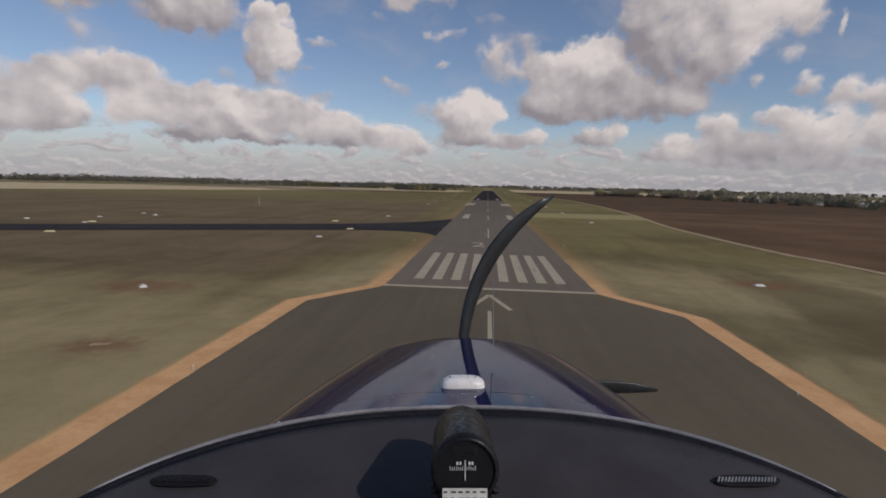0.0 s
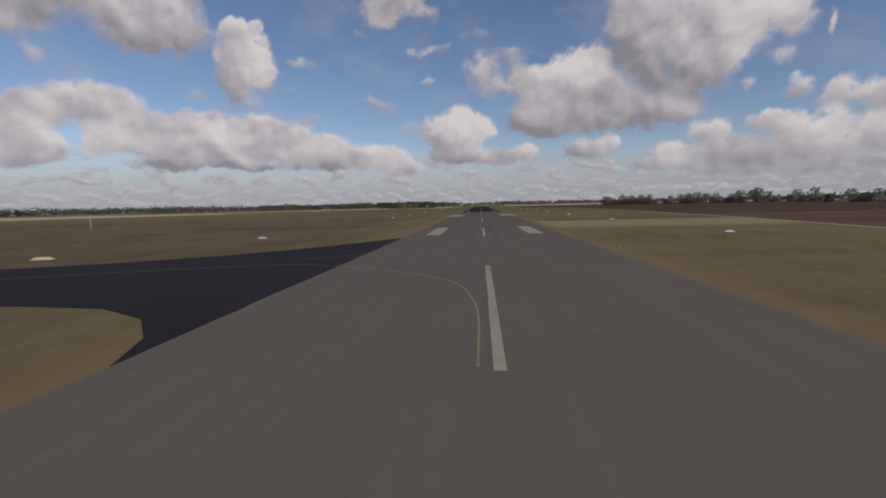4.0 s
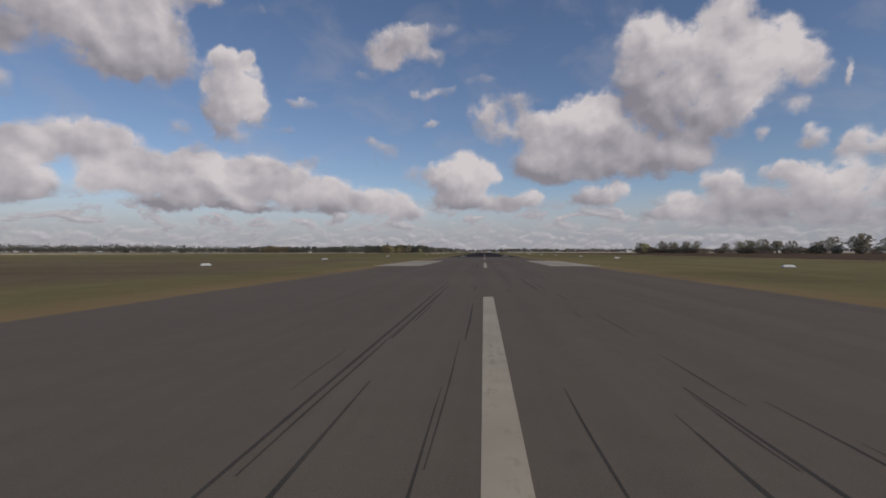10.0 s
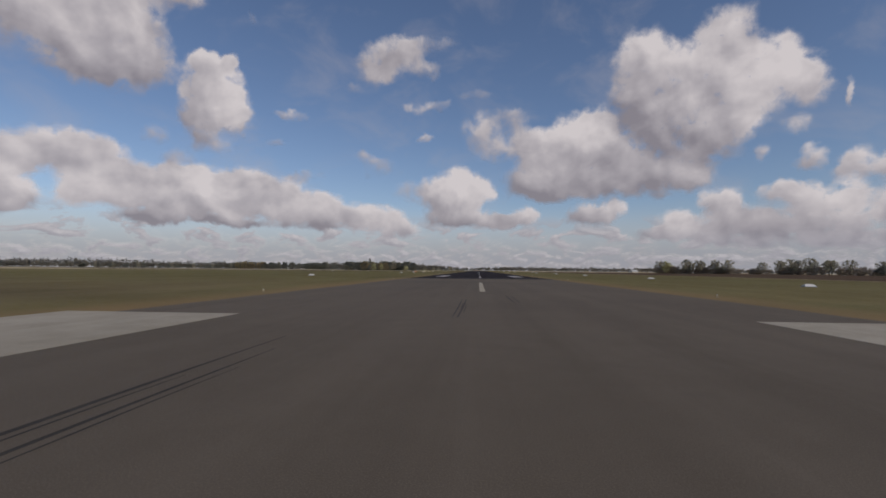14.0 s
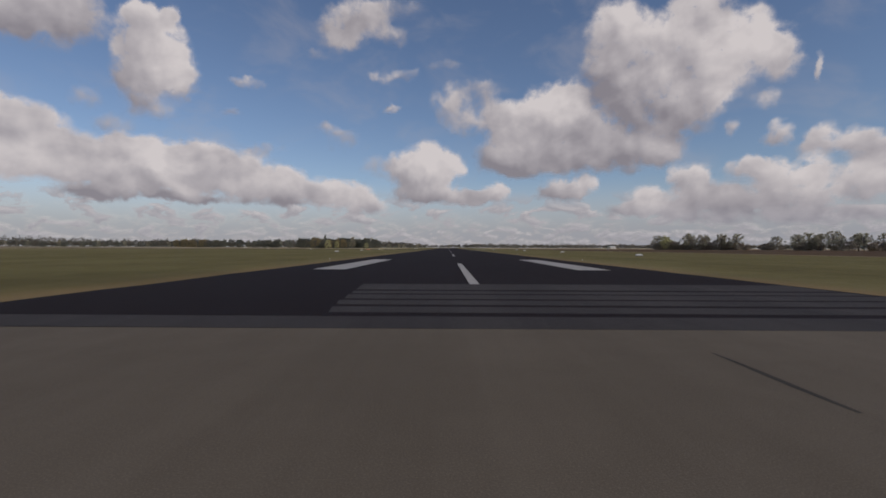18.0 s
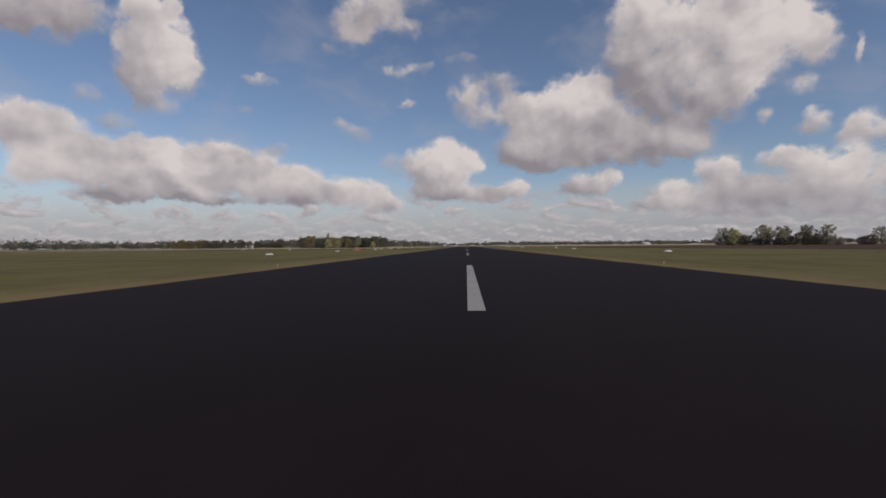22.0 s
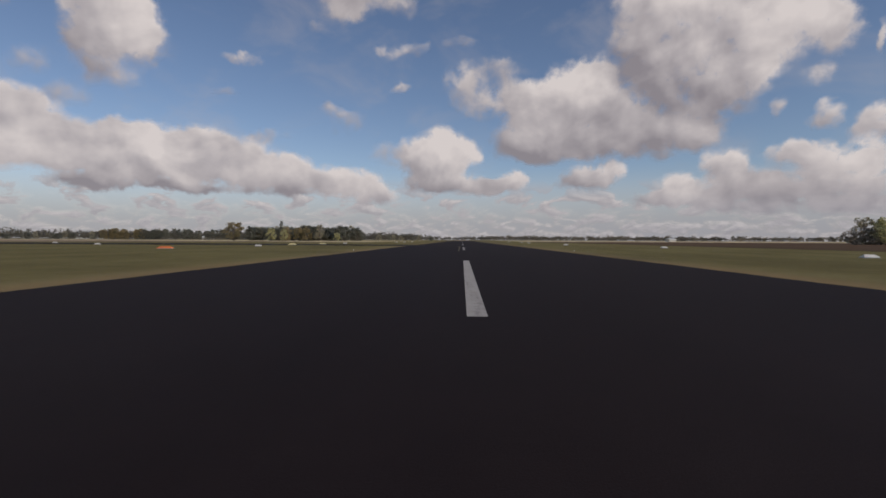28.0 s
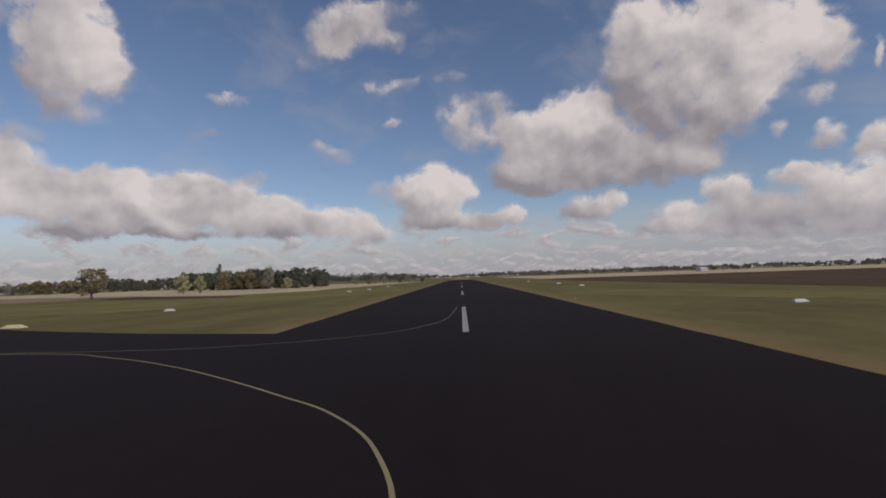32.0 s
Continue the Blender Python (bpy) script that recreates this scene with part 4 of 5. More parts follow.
place_all(lambda: gable_marker(MARKER_YELLOW, "faded yellow hipped marker beside the taxiway", "yellow taxiway markers", 2.5, 1.0, 0.40),
          [(-57.3, 111.8, 12), (-43.2, 82.2, 14), (-114, 49.6, 20), (-128, 80, 20), (-52.1, 795.3, 2), (-50.4, 822.3, -2)])
place_all(lambda: gable_marker(MARKER_ORANGE, "bright orange hipped marker on the grass", "", 2.7, 1.0, 0.40), [(-52.6, 731.5, 0)])


def edge_light(k=0.5):
    """A low runway edge light: base plate, stem, collar and glass."""
    e = thing("runway_light", "small runway edge light on a short stem", "runway light", group="runway edge lights")
    bm = bmesh.new()
    tube(bm, [(0, 0, 0 * k), (0, 0, 0.03 * k)], [k * r for r in (0.17, 0.16)], 12)
    part("base_plate", bm, GALV, e)
    bm = bmesh.new()
    tube(bm, [(0, 0, 0.03 * k), (0, 0, 0.24 * k)], [k * r for r in (0.028, 0.028)], 8)
    part("stem", bm, MARKER_YELLOW, e, "yellow stem")
    bm = bmesh.new()
    tube(bm, [(0, 0, 0.24 * k), (0, 0, 0.26 * k), (0, 0, 0.31 * k)], [k * r for r in (0.05, 0.09, 0.085)], 10)
    part("collar", bm, MARKER_WHITE, e)
    bm = bmesh.new()
    tube(bm, [(0, 0, 0.31 * k), (0, 0, 0.37 * k), (0, 0, 0.42 * k), (0, 0, 0.44 * k)], [k * r for r in (0.07, 0.075, 0.055, 0.02)], 10)
    part("lens", bm, LAMP_GLASS, e, "clear lens")
    return e


spots = [(s * 17.3, 117.6 + 60.6 * k, 0) for k in range(18) for s in (-1, 1) if s > 0 or not (66 < 117.6 + 60.6 * k < 146 or 764 < 117.6 + 60.6 * k < 836)]
place_all(edge_light, spots)
place_all(lambda: edge_light(0.85), [(-22.8, -34, 0), (22.0, -32.6, 0), (-19, 57, 0), (19, 57, 0), (-24.5, -95, 0), (24.5, -95, 0)])


def cone(mat=None):
    e = thing("marker_cone", "small dark marker cone on the grass", "cone", group="marker cones")
    bm = bmesh.new()
    box(bm, -0.2, 0.2, -0.2, 0.2, 0.0, 0.04, 0.01)
    part("foot", bm, RUBBER, e)
    bm = bmesh.new()
    tube(bm, [(0, 0, 0.04), (0, 0, 0.14), (0, 0, 0.28), (0, 0, 0.30)], [0.12, 0.08, 0.03, 0.015], 12)
    part("body", bm, MARKER_ORANGE, e)
    return e


place_all(cone, [(-52, 250, 0), (-42, 249.4, 0), (-32, 248.6, 0), (-31.4, 62.8, 0)])


def marker_plate():
    """A weathered flat marker board on two low feet."""
    e = thing("marker_board", "weathered pinkish flat marker board lying in the grass", "marker board", pose(-33.8, -29.9, -0.03, 0, 0, 12))
    bm = bmesh.new()
    box(bm, -0.8, 0.8, -0.35, 0.35, 0.05, 0.09, 0.01)
    part("board", bm, TRACK_SOIL, e)
    for sx in (-1, 1):
        bm = bmesh.new()
        box(bm, sx * 0.6 - 0.05, sx * 0.6 + 0.05, -0.3, 0.3, -0.02, 0.05)
        part("foot", bm, GALV, e)


marker_plate()


def mast():
    e = thing("marker_post", "slim white post standing in the grass", "post", pose(-135, 213, -0.03))
    bm = bmesh.new()
    tube(bm, [(0, 0, 0), (0, 0, 5.0)], [0.09, 0.07], 10)
    part("pole", bm, MARKER_WHITE, e)
    bm = bmesh.new()
    tube(bm, [(0, 0, 5.0), (0, 0, 5.12)], [0.12, 0.08], 10)
    part("cap", bm, GALV, e)


mast()


# ---- trees ----
def leaf_cloud(rnd, centres, sizes, count, leaf, flat=0.75):
    """Small leaf blades round clump centres: vertices and faces."""
    verts, faces = [], []
    for c, r in zip(centres, sizes):
        for _ in range(count):
            while True:
                p = Vector((rnd.uniform(-1, 1), rnd.uniform(-1, 1), rnd.uniform(-1, 1)))
                if 0.15 < p.length < 1:
                    break
            p = Vector((p.x * r, p.y * r, p.z * r * flat)) * (0.7 + 0.4 * rnd.random()) + c
            q = Euler((rnd.uniform(-1.2, 1.2), rnd.uniform(-1.2, 1.2), rnd.uniform(0, 6.3))).to_matrix()
            a, b = leaf * rnd.uniform(0.6, 1.3), leaf * rnd.uniform(0.3, 0.6)
            k = len(verts)
            for u, v in ((-a, 0), (0, -b), (a, 0), (0, b)):
                verts.append(p + q @ Vector((u, v, 0.12 * a if u else 0)))
            faces.append((k, k + 1, k + 2, k + 3))
    return verts, faces


def gum_tree(seed, high, spread, leaves, label, clumps=18, count=60, leaf=0.42, low=0.2, category="tree", fluff=(0.22, 0.38), flat=0.8):
    """A gum: leaning forked trunk, limbs out to separate clumps of leaves, gaps between them."""
    rnd = random.Random(seed)
    e = thing("gum_tree", label, category)
    lean = Vector((rnd.uniform(-0.07, 0.07), rnd.uniform(-0.07, 0.07), 0)) * high
    fork = Vector((lean.x * 0.4, lean.y * 0.4, high * (low + 0.06)))
    bm = bmesh.new()
    tube(bm, [(0, 0, -0.3), (lean.x * 0.1, lean.y * 0.1, high * 0.12), fork, fork + Vector((lean.x * 0.3, lean.y * 0.3, high * 0.3))], [high * 0.030, high * 0.021, high * 0.016, high * 0.007], 8)
    part("trunk", bm, BARK, e, smooth=True)
    boughs = [bmesh.new() for _ in range(5)]
    centres, sizes = [], []
    for k in range(clumps):
        f = (k + 0.5) / clumps
        h = low + (0.93 - low) * f
        wide = math.sin(math.pi * min(1.0, 0.18 + 0.72 * f)) ** 0.7
        a, r = k * 2.4 + rnd.uniform(-0.7, 0.7), spread * wide * rnd.uniform(0.25, 0.95)
        c = Vector((lean.x * h + r * math.cos(a), lean.y * h + r * math.sin(a), high * h))
        centres.append(c)
        sizes.append(spread * rnd.uniform(*fluff))
        base = fork.lerp(fork + Vector((lean.x * 0.3, lean.y * 0.3, high * 0.3)), min(1.0, f))
        if base.z < c.z + 0.5:
            mid = base.lerp(c, 0.55) + Vector((rnd.uniform(-0.3, 0.3), rnd.uniform(-0.3, 0.3), high * 0.03))
            tube(boughs[k % 5], [base, mid, c], [high * 0.008, high * 0.005, high * 0.002], 5, False)
    for bm in boughs:
        part("limb", bm, BARK, e, smooth=True)
    v, f = leaf_cloud(rnd, centres, sizes, count, leaf, flat)
    crown = new("crown", mesh_of("crown", v, f, leaves))
    crown.parent = e
    return e


def conifer(seed, high, spread, label):
    rnd = random.Random(seed)
    e = thing("conifer_tree", label, "tree")
    bm = bmesh.new()
    tube(bm, [(0, 0, -0.3), (0, 0, high * 0.5), (0, 0, high * 0.95)], [0.3, 0.2, 0.04], 8)
    part("trunk", bm, BARK, e, smooth=True)
    cs, ss = [], []
    for k in range(16):
        f = k / 15
        r = spread * (1 - 0.35 * abs(f - 0.5)) * (1.0 if f < 0.92 else 0.8)
        cs.append(Vector((rnd.uniform(-0.4, 0.4) * r, rnd.uniform(-0.4, 0.4) * r, high * (0.12 + 0.82 * f))))
        ss.append(r * 0.75)
    v, f = leaf_cloud(rnd, cs, ss, 60, 0.5, 0.9)
    new("crown", mesh_of("crown", v, f, DARK_LEAVES)).parent = e
    return e


trees = {
    "rust": [gum_tree(71, 12.5, 5.0, RUST_LEAVES, "lone spreading tree with olive brown foliage", 26, 110, 0.36, 0.20)],
    "gum": [gum_tree(11 + k, 15.0, 4.8, LEAVES, "tall grey-green gum tree with open clumped crown", 34, 52, 0.38, 0.16) for k in range(4)],
    "scrub": [gum_tree(31 + k, 8.0, 4.0, DARK_LEAVES if k % 2 else LEAVES, "dense dark bushy tree at the edge of the paddock", 22, 70, 0.36, 0.08) for k in range(3)],
    "dark": [gum_tree(41 + k, 8.0, 4.0, DARK_LEAVES, "dense dark tree in the grove beyond the grass", 22, 75, 0.38, 0.08) for k in range(3)],
    "pale": [gum_tree(51 + k, 8.5, 3.6, PALE_LEAVES, "pale olive rounded tree in front of the grove", 20, 100, 0.34, 0.12) for k in range(3)],
    "open": [gum_tree(91 + k, 15.0, 6.6, LEAVES, "tall gum tree with a high open feathery crown", 40, 50, 0.40, 0.30, fluff=(0.15, 0.26), flat=0.7) for k in range(4)],
    "brush": [gum_tree(101 + k, 5.5, 4.2, BRUSH_LEAVES, "low grey-brown scrub bush under the gums", 18, 60, 0.34, 0.06, category="bush") for k in range(3)],
    "olive": [gum_tree(81 + k, 8.5, 3.8, RUST_LEAVES, "dull olive rounded tree at the foot of the grove", 22, 90, 0.36, 0.1) for k in range(2)],
}
used = set()


def plant(kind, x, y, scale=1.0, tall=1.0, which=None, turn=None):
    """Sets a tree of a kind; the first of each is the model, the rest are copies."""
    pool = trees[kind]
    k = (int(abs(x * 7 + y * 13)) if which is None else which) % len(pool)
    k = next((i for i in range(len(pool)) if (kind, i) not in used), k)
    ob = pool[k]
    m = pose(x, y, -0.05, 0, 0, (x * 37 + y * 91) % 360 if turn is None else turn)
    target = ob if (kind, k) not in used else copy_thing(ob, m)
    used.add((kind, k))
    target.matrix_world = m @ Matrix.Diagonal((scale, scale, scale * tall, 1))
    return target


rt = random.Random(8)
# the open clump right of the strip, and the belts behind the ploughed paddock
plant("pale", 217, 910, 1.75, 0.95, 0)
plant("pale", 222.0, 913, 1.5, 1.0, 2)
for x, y, k, q in ((212.5, 914, 0, 1.0), (237.5, 903, 1, 1.15), (242.0, 909, 2, 0.96), (249.5, 899, 3, 1.06), (255.5, 904, 0, 0.95), (265, 894, 2, 1.1), (270.0, 900, 1, 0.96), (276, 889, 3, 1.1)):
    plant("open", x, y, q, 1.0, k)
for k in range(26):
    f = k / 25
    plant("brush", 212.0 + 69.0 * f + rt.uniform(-2, 2), 914 - 21 * f + rt.uniform(-4, 8), rt.uniform(1.1, 1.6), rt.uniform(0.9, 1.25), k)
for k in range(10):
    plant("brush", 285.0 + 6.0 * k + rt.uniform(-2, 2), 893 - 3 * k + rt.uniform(-4, 4), rt.uniform(0.9, 1.35), 0.85, k)
for k in range(26):
    f = k / 25
    plant("open" if k % 3 == 0 else "brush", 312 + 40 * f + rt.uniform(-10, 10), 885 - 120 * f + rt.uniform(-14, 14), rt.uniform(0.9, 1.15) if k % 3 == 0 else rt.uniform(1.2, 1.7), 0.9, k)
for k in range(84):
    f = k / 83
    tall_one = k % 4 == 0 and rt.random() < 0.8
    plant("open" if tall_one else "dark" if k % 2 else "brush", 345 + 70 * f + rt.uniform(-14, 14), 770 - 620 * f + rt.uniform(-8, 8), rt.uniform(0.85, 1.3) if tall_one else rt.uniform(1.1, 1.6), 0.95 if tall_one else 0.72, k)
for x, y, k, q in ((329, 884, 0, 0.95), (331, 868, 2, 1.15), (329, 856, 1, 0.95), (333, 843, 3, 1.2), (330, 830, 0, 0.85), (331, 809, 2, 1.0)):
    plant("open", x, y, q, 1.0, k)
plant("open", 354, 716, 1.35, 1.0, 1)
plant("open", 350, 708, 1.2, 1.0, 3)
# grove left of the strip near the far taxiway
plant("rust", -149, 962, 1.4, 0.74, 0)
plant("pale", -152, 1033, 1.2, 1.05, 0)
plant("pale", -139.5, 1027, 0.85, 1.35, 1)
for x, y, k in ((-171, 1118, 0), (-160, 1121, 1), (-151, 1117, 0)):
    plant("olive", x, y, 1.55, 1.0, k)
plant("pale", -112, 1082, 1.0, 0.9, 1)
for k in range(54):
    f = (k + rt.random()) / 54
    x, y = -238 + 132 * f + rt.uniform(-4, 4), 1165 - 66 * f + rt.uniform(0, 55)
    plant("dark" if k % 6 else "gum", x, y, rt.uniform(1.65, 2.15) if k % 6 else rt.uniform(1.1, 1.25), 0.9)
# the belt beyond the straw paddock: dark, an olive stretch, then lower and broken
for k in range(16):
    plant("dark", -300 - 9.5 * k + rt.uniform(-4, 4), 1318 + rt.uniform(-8, 22), rt.uniform(1.7, 2.15), 0.95)
for k in range(7):
    plant("olive", -448 - 9 * k + rt.uniform(-3, 3), 1312 + rt.uniform(-6, 10), rt.uniform(1.6, 2.0), 0.95)
for k in range(24):
    plant("dark" if k % 3 else "gum", -505 - 13 * k + rt.uniform(-6, 6), 1305 - 2 * k + rt.uniform(-10, 20), rt.uniform(1.1, 1.5) if k % 3 else rt.uniform(0.8, 0.95), 0.9)
for k in range(8):
    plant("scrub", -96 + 60 * k / 7 + rt.uniform(-5, 5), 1215 + 70 * k / 7, rt.uniform(0.6, 0.95))
conifer(3, 20.0, 2.7, "dark narrow conifer rising out of the grove").matrix_world = pose(-179.5, 1128, -0.05)


def far_woods(name, label, spans, seed, count, high, leaf):
    """Distant woodland belts: many loose clumps over short trunks, one mesh."""
    rnd = random.Random(seed)
    verts, faces = [], []
    for _ in range(count):
        (x0, y0), (x1, y1), depth = rnd.choice(spans)
        f = rnd.random()
        x, y = x0 + (x1 - x0) * f + rnd.uniform(-depth, depth) * 0.4, y0 + (y1 - y0) * f + rnd.uniform(-depth, depth)
        h = high * rnd.uniform(0.55, 1.1) * (0.8 + 0.4 * noise.noise((x * 0.006, y * 0.006, 0)))
        w = h * rnd.uniform(0.32, 0.55)
        cs = [Vector((x + rnd.uniform(-w, w), y + rnd.uniform(-w, w), h * rnd.uniform(0.3, 0.9))) for _ in range(5)]
        v, fc = leaf_cloud(rnd, cs, [w * rnd.uniform(0.5, 0.8) for _ in cs], 9, leaf)
        k = len(verts)
        verts += v
        faces += [tuple(i + k for i in q) for q in fc]
        k = len(verts)
        verts += [(x - 0.3, y, -0.3), (x + 0.3, y, -0.3), (x + 0.15, y, h * 0.5), (x - 0.15, y, h * 0.5), (x, y - 0.3, -0.3), (x, y + 0.3, -0.3), (x, y + 0.15, h * 0.5), (x, y - 0.15, h * 0.5)]
        faces += [(k, k + 1, k + 2, k + 3), (k + 4, k + 5, k + 6, k + 7)]
    return tagged(new(name, mesh_of(name, verts, faces, FAR_LEAVES)), label, "woods", kind="stuff")


far_woods("far_woods", "distant belt of grey-green trees along the left horizon", [((-1900, 420), (-1150, 1250), 60), ((-1250, 1150), (-620, 1650), 60), ((-700, 1620), (-120, 2100), 70)], 21, 1500, 24, 2.0)
far_woods("far_woods", "distant line of scattered paddock trees on the right horizon", [((120, 1900), (620, 1560), 50), ((600, 1560), (1150, 1000), 40), ((1050, 1050), (1500, 300), 50), ((420, 760), (520, 200), 30)], 22, 620, 14, 1.6)
far_woods("far_woods", "hazy low woodland on the far horizon", [((-2800, 1700), (-300, 3400), 120), ((-500, 3300), (1200, 3300), 150), ((900, 3300), (2900, 1800), 150), ((-3500, 300), (-2700, 1800), 150), ((2000, 200), (2900, 1900), 150)], 23, 1900, 24, 4.2)


# ---- far buildings ----
def shed(x, y, turn, long, wide, high, label):
    e = thing("farm_shed", label, "shed", pose(x, y, -0.1, 0, 0, turn))
    bm = bmesh.new()
    box(bm, -long / 2, long / 2, -wide / 2, wide / 2, 0, high)
    part("walls", bm, SHED_WALL, e)
    bm = bmesh.new()
    r, o = high + wide * 0.22, 0.4
    for s in (-1, 1):
        a = [bm.verts.new(p) for p in ((-long / 2 - o, s * (wide / 2 + o), high - 0.1), (long / 2 + o, s * (wide / 2 + o), high - 0.1), (long / 2 + o, 0, r), (-long / 2 - o, 0, r))]
        f = bm.faces.new(a)
        ext = bmesh.ops.extrude_face_region(bm, geom=[f])
        bmesh.ops.translate(bm, vec=(0, 0, 0.12), verts=[v for v in ext["geom"] if isinstance(v, bmesh.types.BMVert)])
    bmesh.ops.recalc_face_normals(bm, faces=bm.faces)
    part("roof", bm, ROOF_TIN, e, "pale metal roof")
    for s in (-1, 1):
        bm = bmesh.new()
        vs = [bm.verts.new(p) for p in ((s * long / 2, -wide / 2, high), (s * long / 2, wide / 2, high), (s * long / 2, 0, r - 0.05))]
        f = bm.faces.new(vs)
        ext = bmesh.ops.extrude_face_region(bm, geom=[f])
        bmesh.ops.translate(bm, vec=(-s * 0.1, 0, 0), verts=[v for v in ext["geom"] if isinstance(v, bmesh.types.BMVert)])
        bmesh.ops.recalc_face_normals(bm, faces=bm.faces)
        part("gable", bm, SHED_WALL, e)
    for k in range(3):
        bm = bmesh.new()
        cx = -long / 3 + k * long / 3
        box(bm, cx - 1.3, cx + 1.3, -wide / 2 - 0.06, -wide / 2 + 0.02, 0.1 if k == 1 else 1.0, high * 0.75)
        part("door" if k == 1 else "window", bm, GALV, e)
    return e


for x, y, tn, l, w, h in ((-900, 1775, 20, 34, 16, 7), (-868, 1790, 20, 18, 12, 5), (-945, 1765, 15, 22, 12, 5), (-480, 1560, 30, 20, 10, 4.5)):
    shed(x, y, tn, l, w, h, "white farm shed far behind the paddock")
for x, y, tn, l, w, h in ((420, 600, 70, 16, 9, 3.6), (425, 660, 70, 18, 9, 3.8), (432, 540, 75, 14, 9, 3.5), (415, 720, 60, 16, 9, 3.6), (380, 1560, 30, 18, 10, 4.0), (470, 470, 80, 15, 9, 3.6)):
    shed(x, y, tn, l, w, h, "pale farm building with a metal roof among trees")


# ---- the aircraft's nose, on short final before the threshold ----
NAVY, nt, ns = material("navy_metallic_paint")
nco = nt.add("TexCoord").outputs["Object"]
nt.put(ns.inputs["Base Color"], nt.mix(nt.ramp(nt.noise(nco, 3.0, 5.0), 0.35, 0.65), (0.006, 0.008, 0.046), (0.009, 0.012, 0.066)))
nt.put(ns.inputs["Roughness"], nt.ramp(nt.noise(nco, 5.0, 4.0), 0.3, 0.7, 0.04, 0.07))
ns.inputs["Metallic"].default_value, ns.inputs["Coat Weight"].default_value, ns.inputs["Coat Roughness"].default_value = 0.0, 0.0, 0.05
ns.inputs["Specular IOR Level"].default_value = 0.13
ns.inputs["Specular Tint"].default_value = (0.50, 0.58, 1.0, 1.0)
VINYL = surface("charcoal_vinyl", (0.038, 0.034, 0.036), (0.052, 0.048, 0.050), 9.0, 0.62, 30.0, 0.35, 0.0006)
SATIN = surface("satin_black_plastic", (0.010, 0.010, 0.012), (0.016, 0.016, 0.018), 12.0, 0.34, 14.0, 0.1, 0.0004)
MATT = surface("matt_black_dial", (0.006, 0.006, 0.007), (0.010, 0.010, 0.011), 20.0, 0.8, 10.0, 0.1, 0.0003)
TRIM = surface("grey_rubber_trim", (0.16, 0.16, 0.17), (0.26, 0.26, 0.27), 8.0, 0.4, 12.0, 0.15, 0.0005)
CAP_WHITE = surface("white_gloss_plastic", (0.66, 0.65, 0.62), (0.76, 0.75, 0.72), 14.0, 0.3, 8.0, 0.1, 0.0005)
CARD = surface("printed_card", (0.50, 0.49, 0.47), (0.60, 0.59, 0.56), 60.0, 0.7, 8.0, 0.1, 0.0002)
INK = surface("dark_ink", (0.05, 0.05, 0.05), (0.08, 0.08, 0.08), 60.0, 0.7, 8.0, 0.1, 0.0002)
DIAL_WHITE = surface("dial_white", (0.55, 0.55, 0.55), (0.65, 0.65, 0.65), 60.0, 0.6, 8.0, 0.1, 0.0002)
BLADE = surface("dark_composite_blade", (0.012, 0.014, 0.016), (0.024, 0.027, 0.030), 6.0, 0.45, 10.0, 0.1, 0.0006, worn=(0.04, 0.045, 0.045))
STEEL = surface("polished_steel", (0.5, 0.5, 0.5), (0.65, 0.65, 0.65), 30.0, 0.25, 8.0, 0.1, 0.0003, metal=1.0)

for m in (VINYL, SATIN, MATT):
    m.node_tree.nodes["Principled BSDF"].inputs["Specular IOR Level"].default_value = 0.16
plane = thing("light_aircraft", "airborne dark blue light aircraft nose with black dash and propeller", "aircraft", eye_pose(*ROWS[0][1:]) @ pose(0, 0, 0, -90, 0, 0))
FOCAL = 870.0


def at(px, py, far):
    """A point of the aircraft as its pilot sees it: across, down and how far ahead."""
    return Vector(((px - 784) / FOCAL * far, far, (441 - py) / FOCAL * far))


def rim(px):
    d = abs(px - 820) / 632
    return at(px, 738 + 134 * d ** 2.2, 0.95 - 0.15 * d * d)


def dash(px, v):
    """The top of the glareshield, from its far rim (v = 0) back to the pilot (v = 1)."""
    a, b = rim(px), at(820 + (px - 820) * 1.12, 1060 + 60 * ((px - 820) / 650) ** 2, 0.56)
    return a.lerp(b, v) + Vector((0, 0, 0.012 * math.sin(math.pi * v)))


def grid_part(name, rows, mat, parent, label="", thick=0.0, smooth=True):
    bm = bmesh.new()
    vs = [[bm.verts.new(p) for p in r] for r in rows]
    for lo, hi in zip(vs, vs[1:]):
        for k in range(len(lo) - 1):
            bm.faces.new((lo[k], lo[k + 1], hi[k + 1], hi[k]))
    bm.normal_update()
    if thick:
        bmesh.ops.solidify(bm, geom=bm.faces[:], thickness=thick)
    return part(name, bm, mat, parent, label, smooth)


spread_px = [130 + 1380 * k / 48 for k in range(49)]
grid_part("glareshield", [[dash(px, v / 10) for px in spread_px] for v in range(11)], VINYL, plane, "charcoal vinyl glareshield", 0.006)
bm = bmesh.new()
tube(bm, [rim(px) + Vector((0, 0.008, 0.001)) for px in spread_px], [0.0115] * 49, 8)
part("rim_seal", bm, SATIN, plane, "black rim along the windscreen", True)
bm = bmesh.new()
tube(bm, [rim(px) + Vector((0, 0.035, 0.008)) for px in spread_px], [0.0045] * 49, 8)
part("windscreen_strip", bm, TRIM, plane, "grey windscreen base strip", True)


def cowl_top(y):
    return -0.322 - 0.021 * (y - 1.0) / 0.95


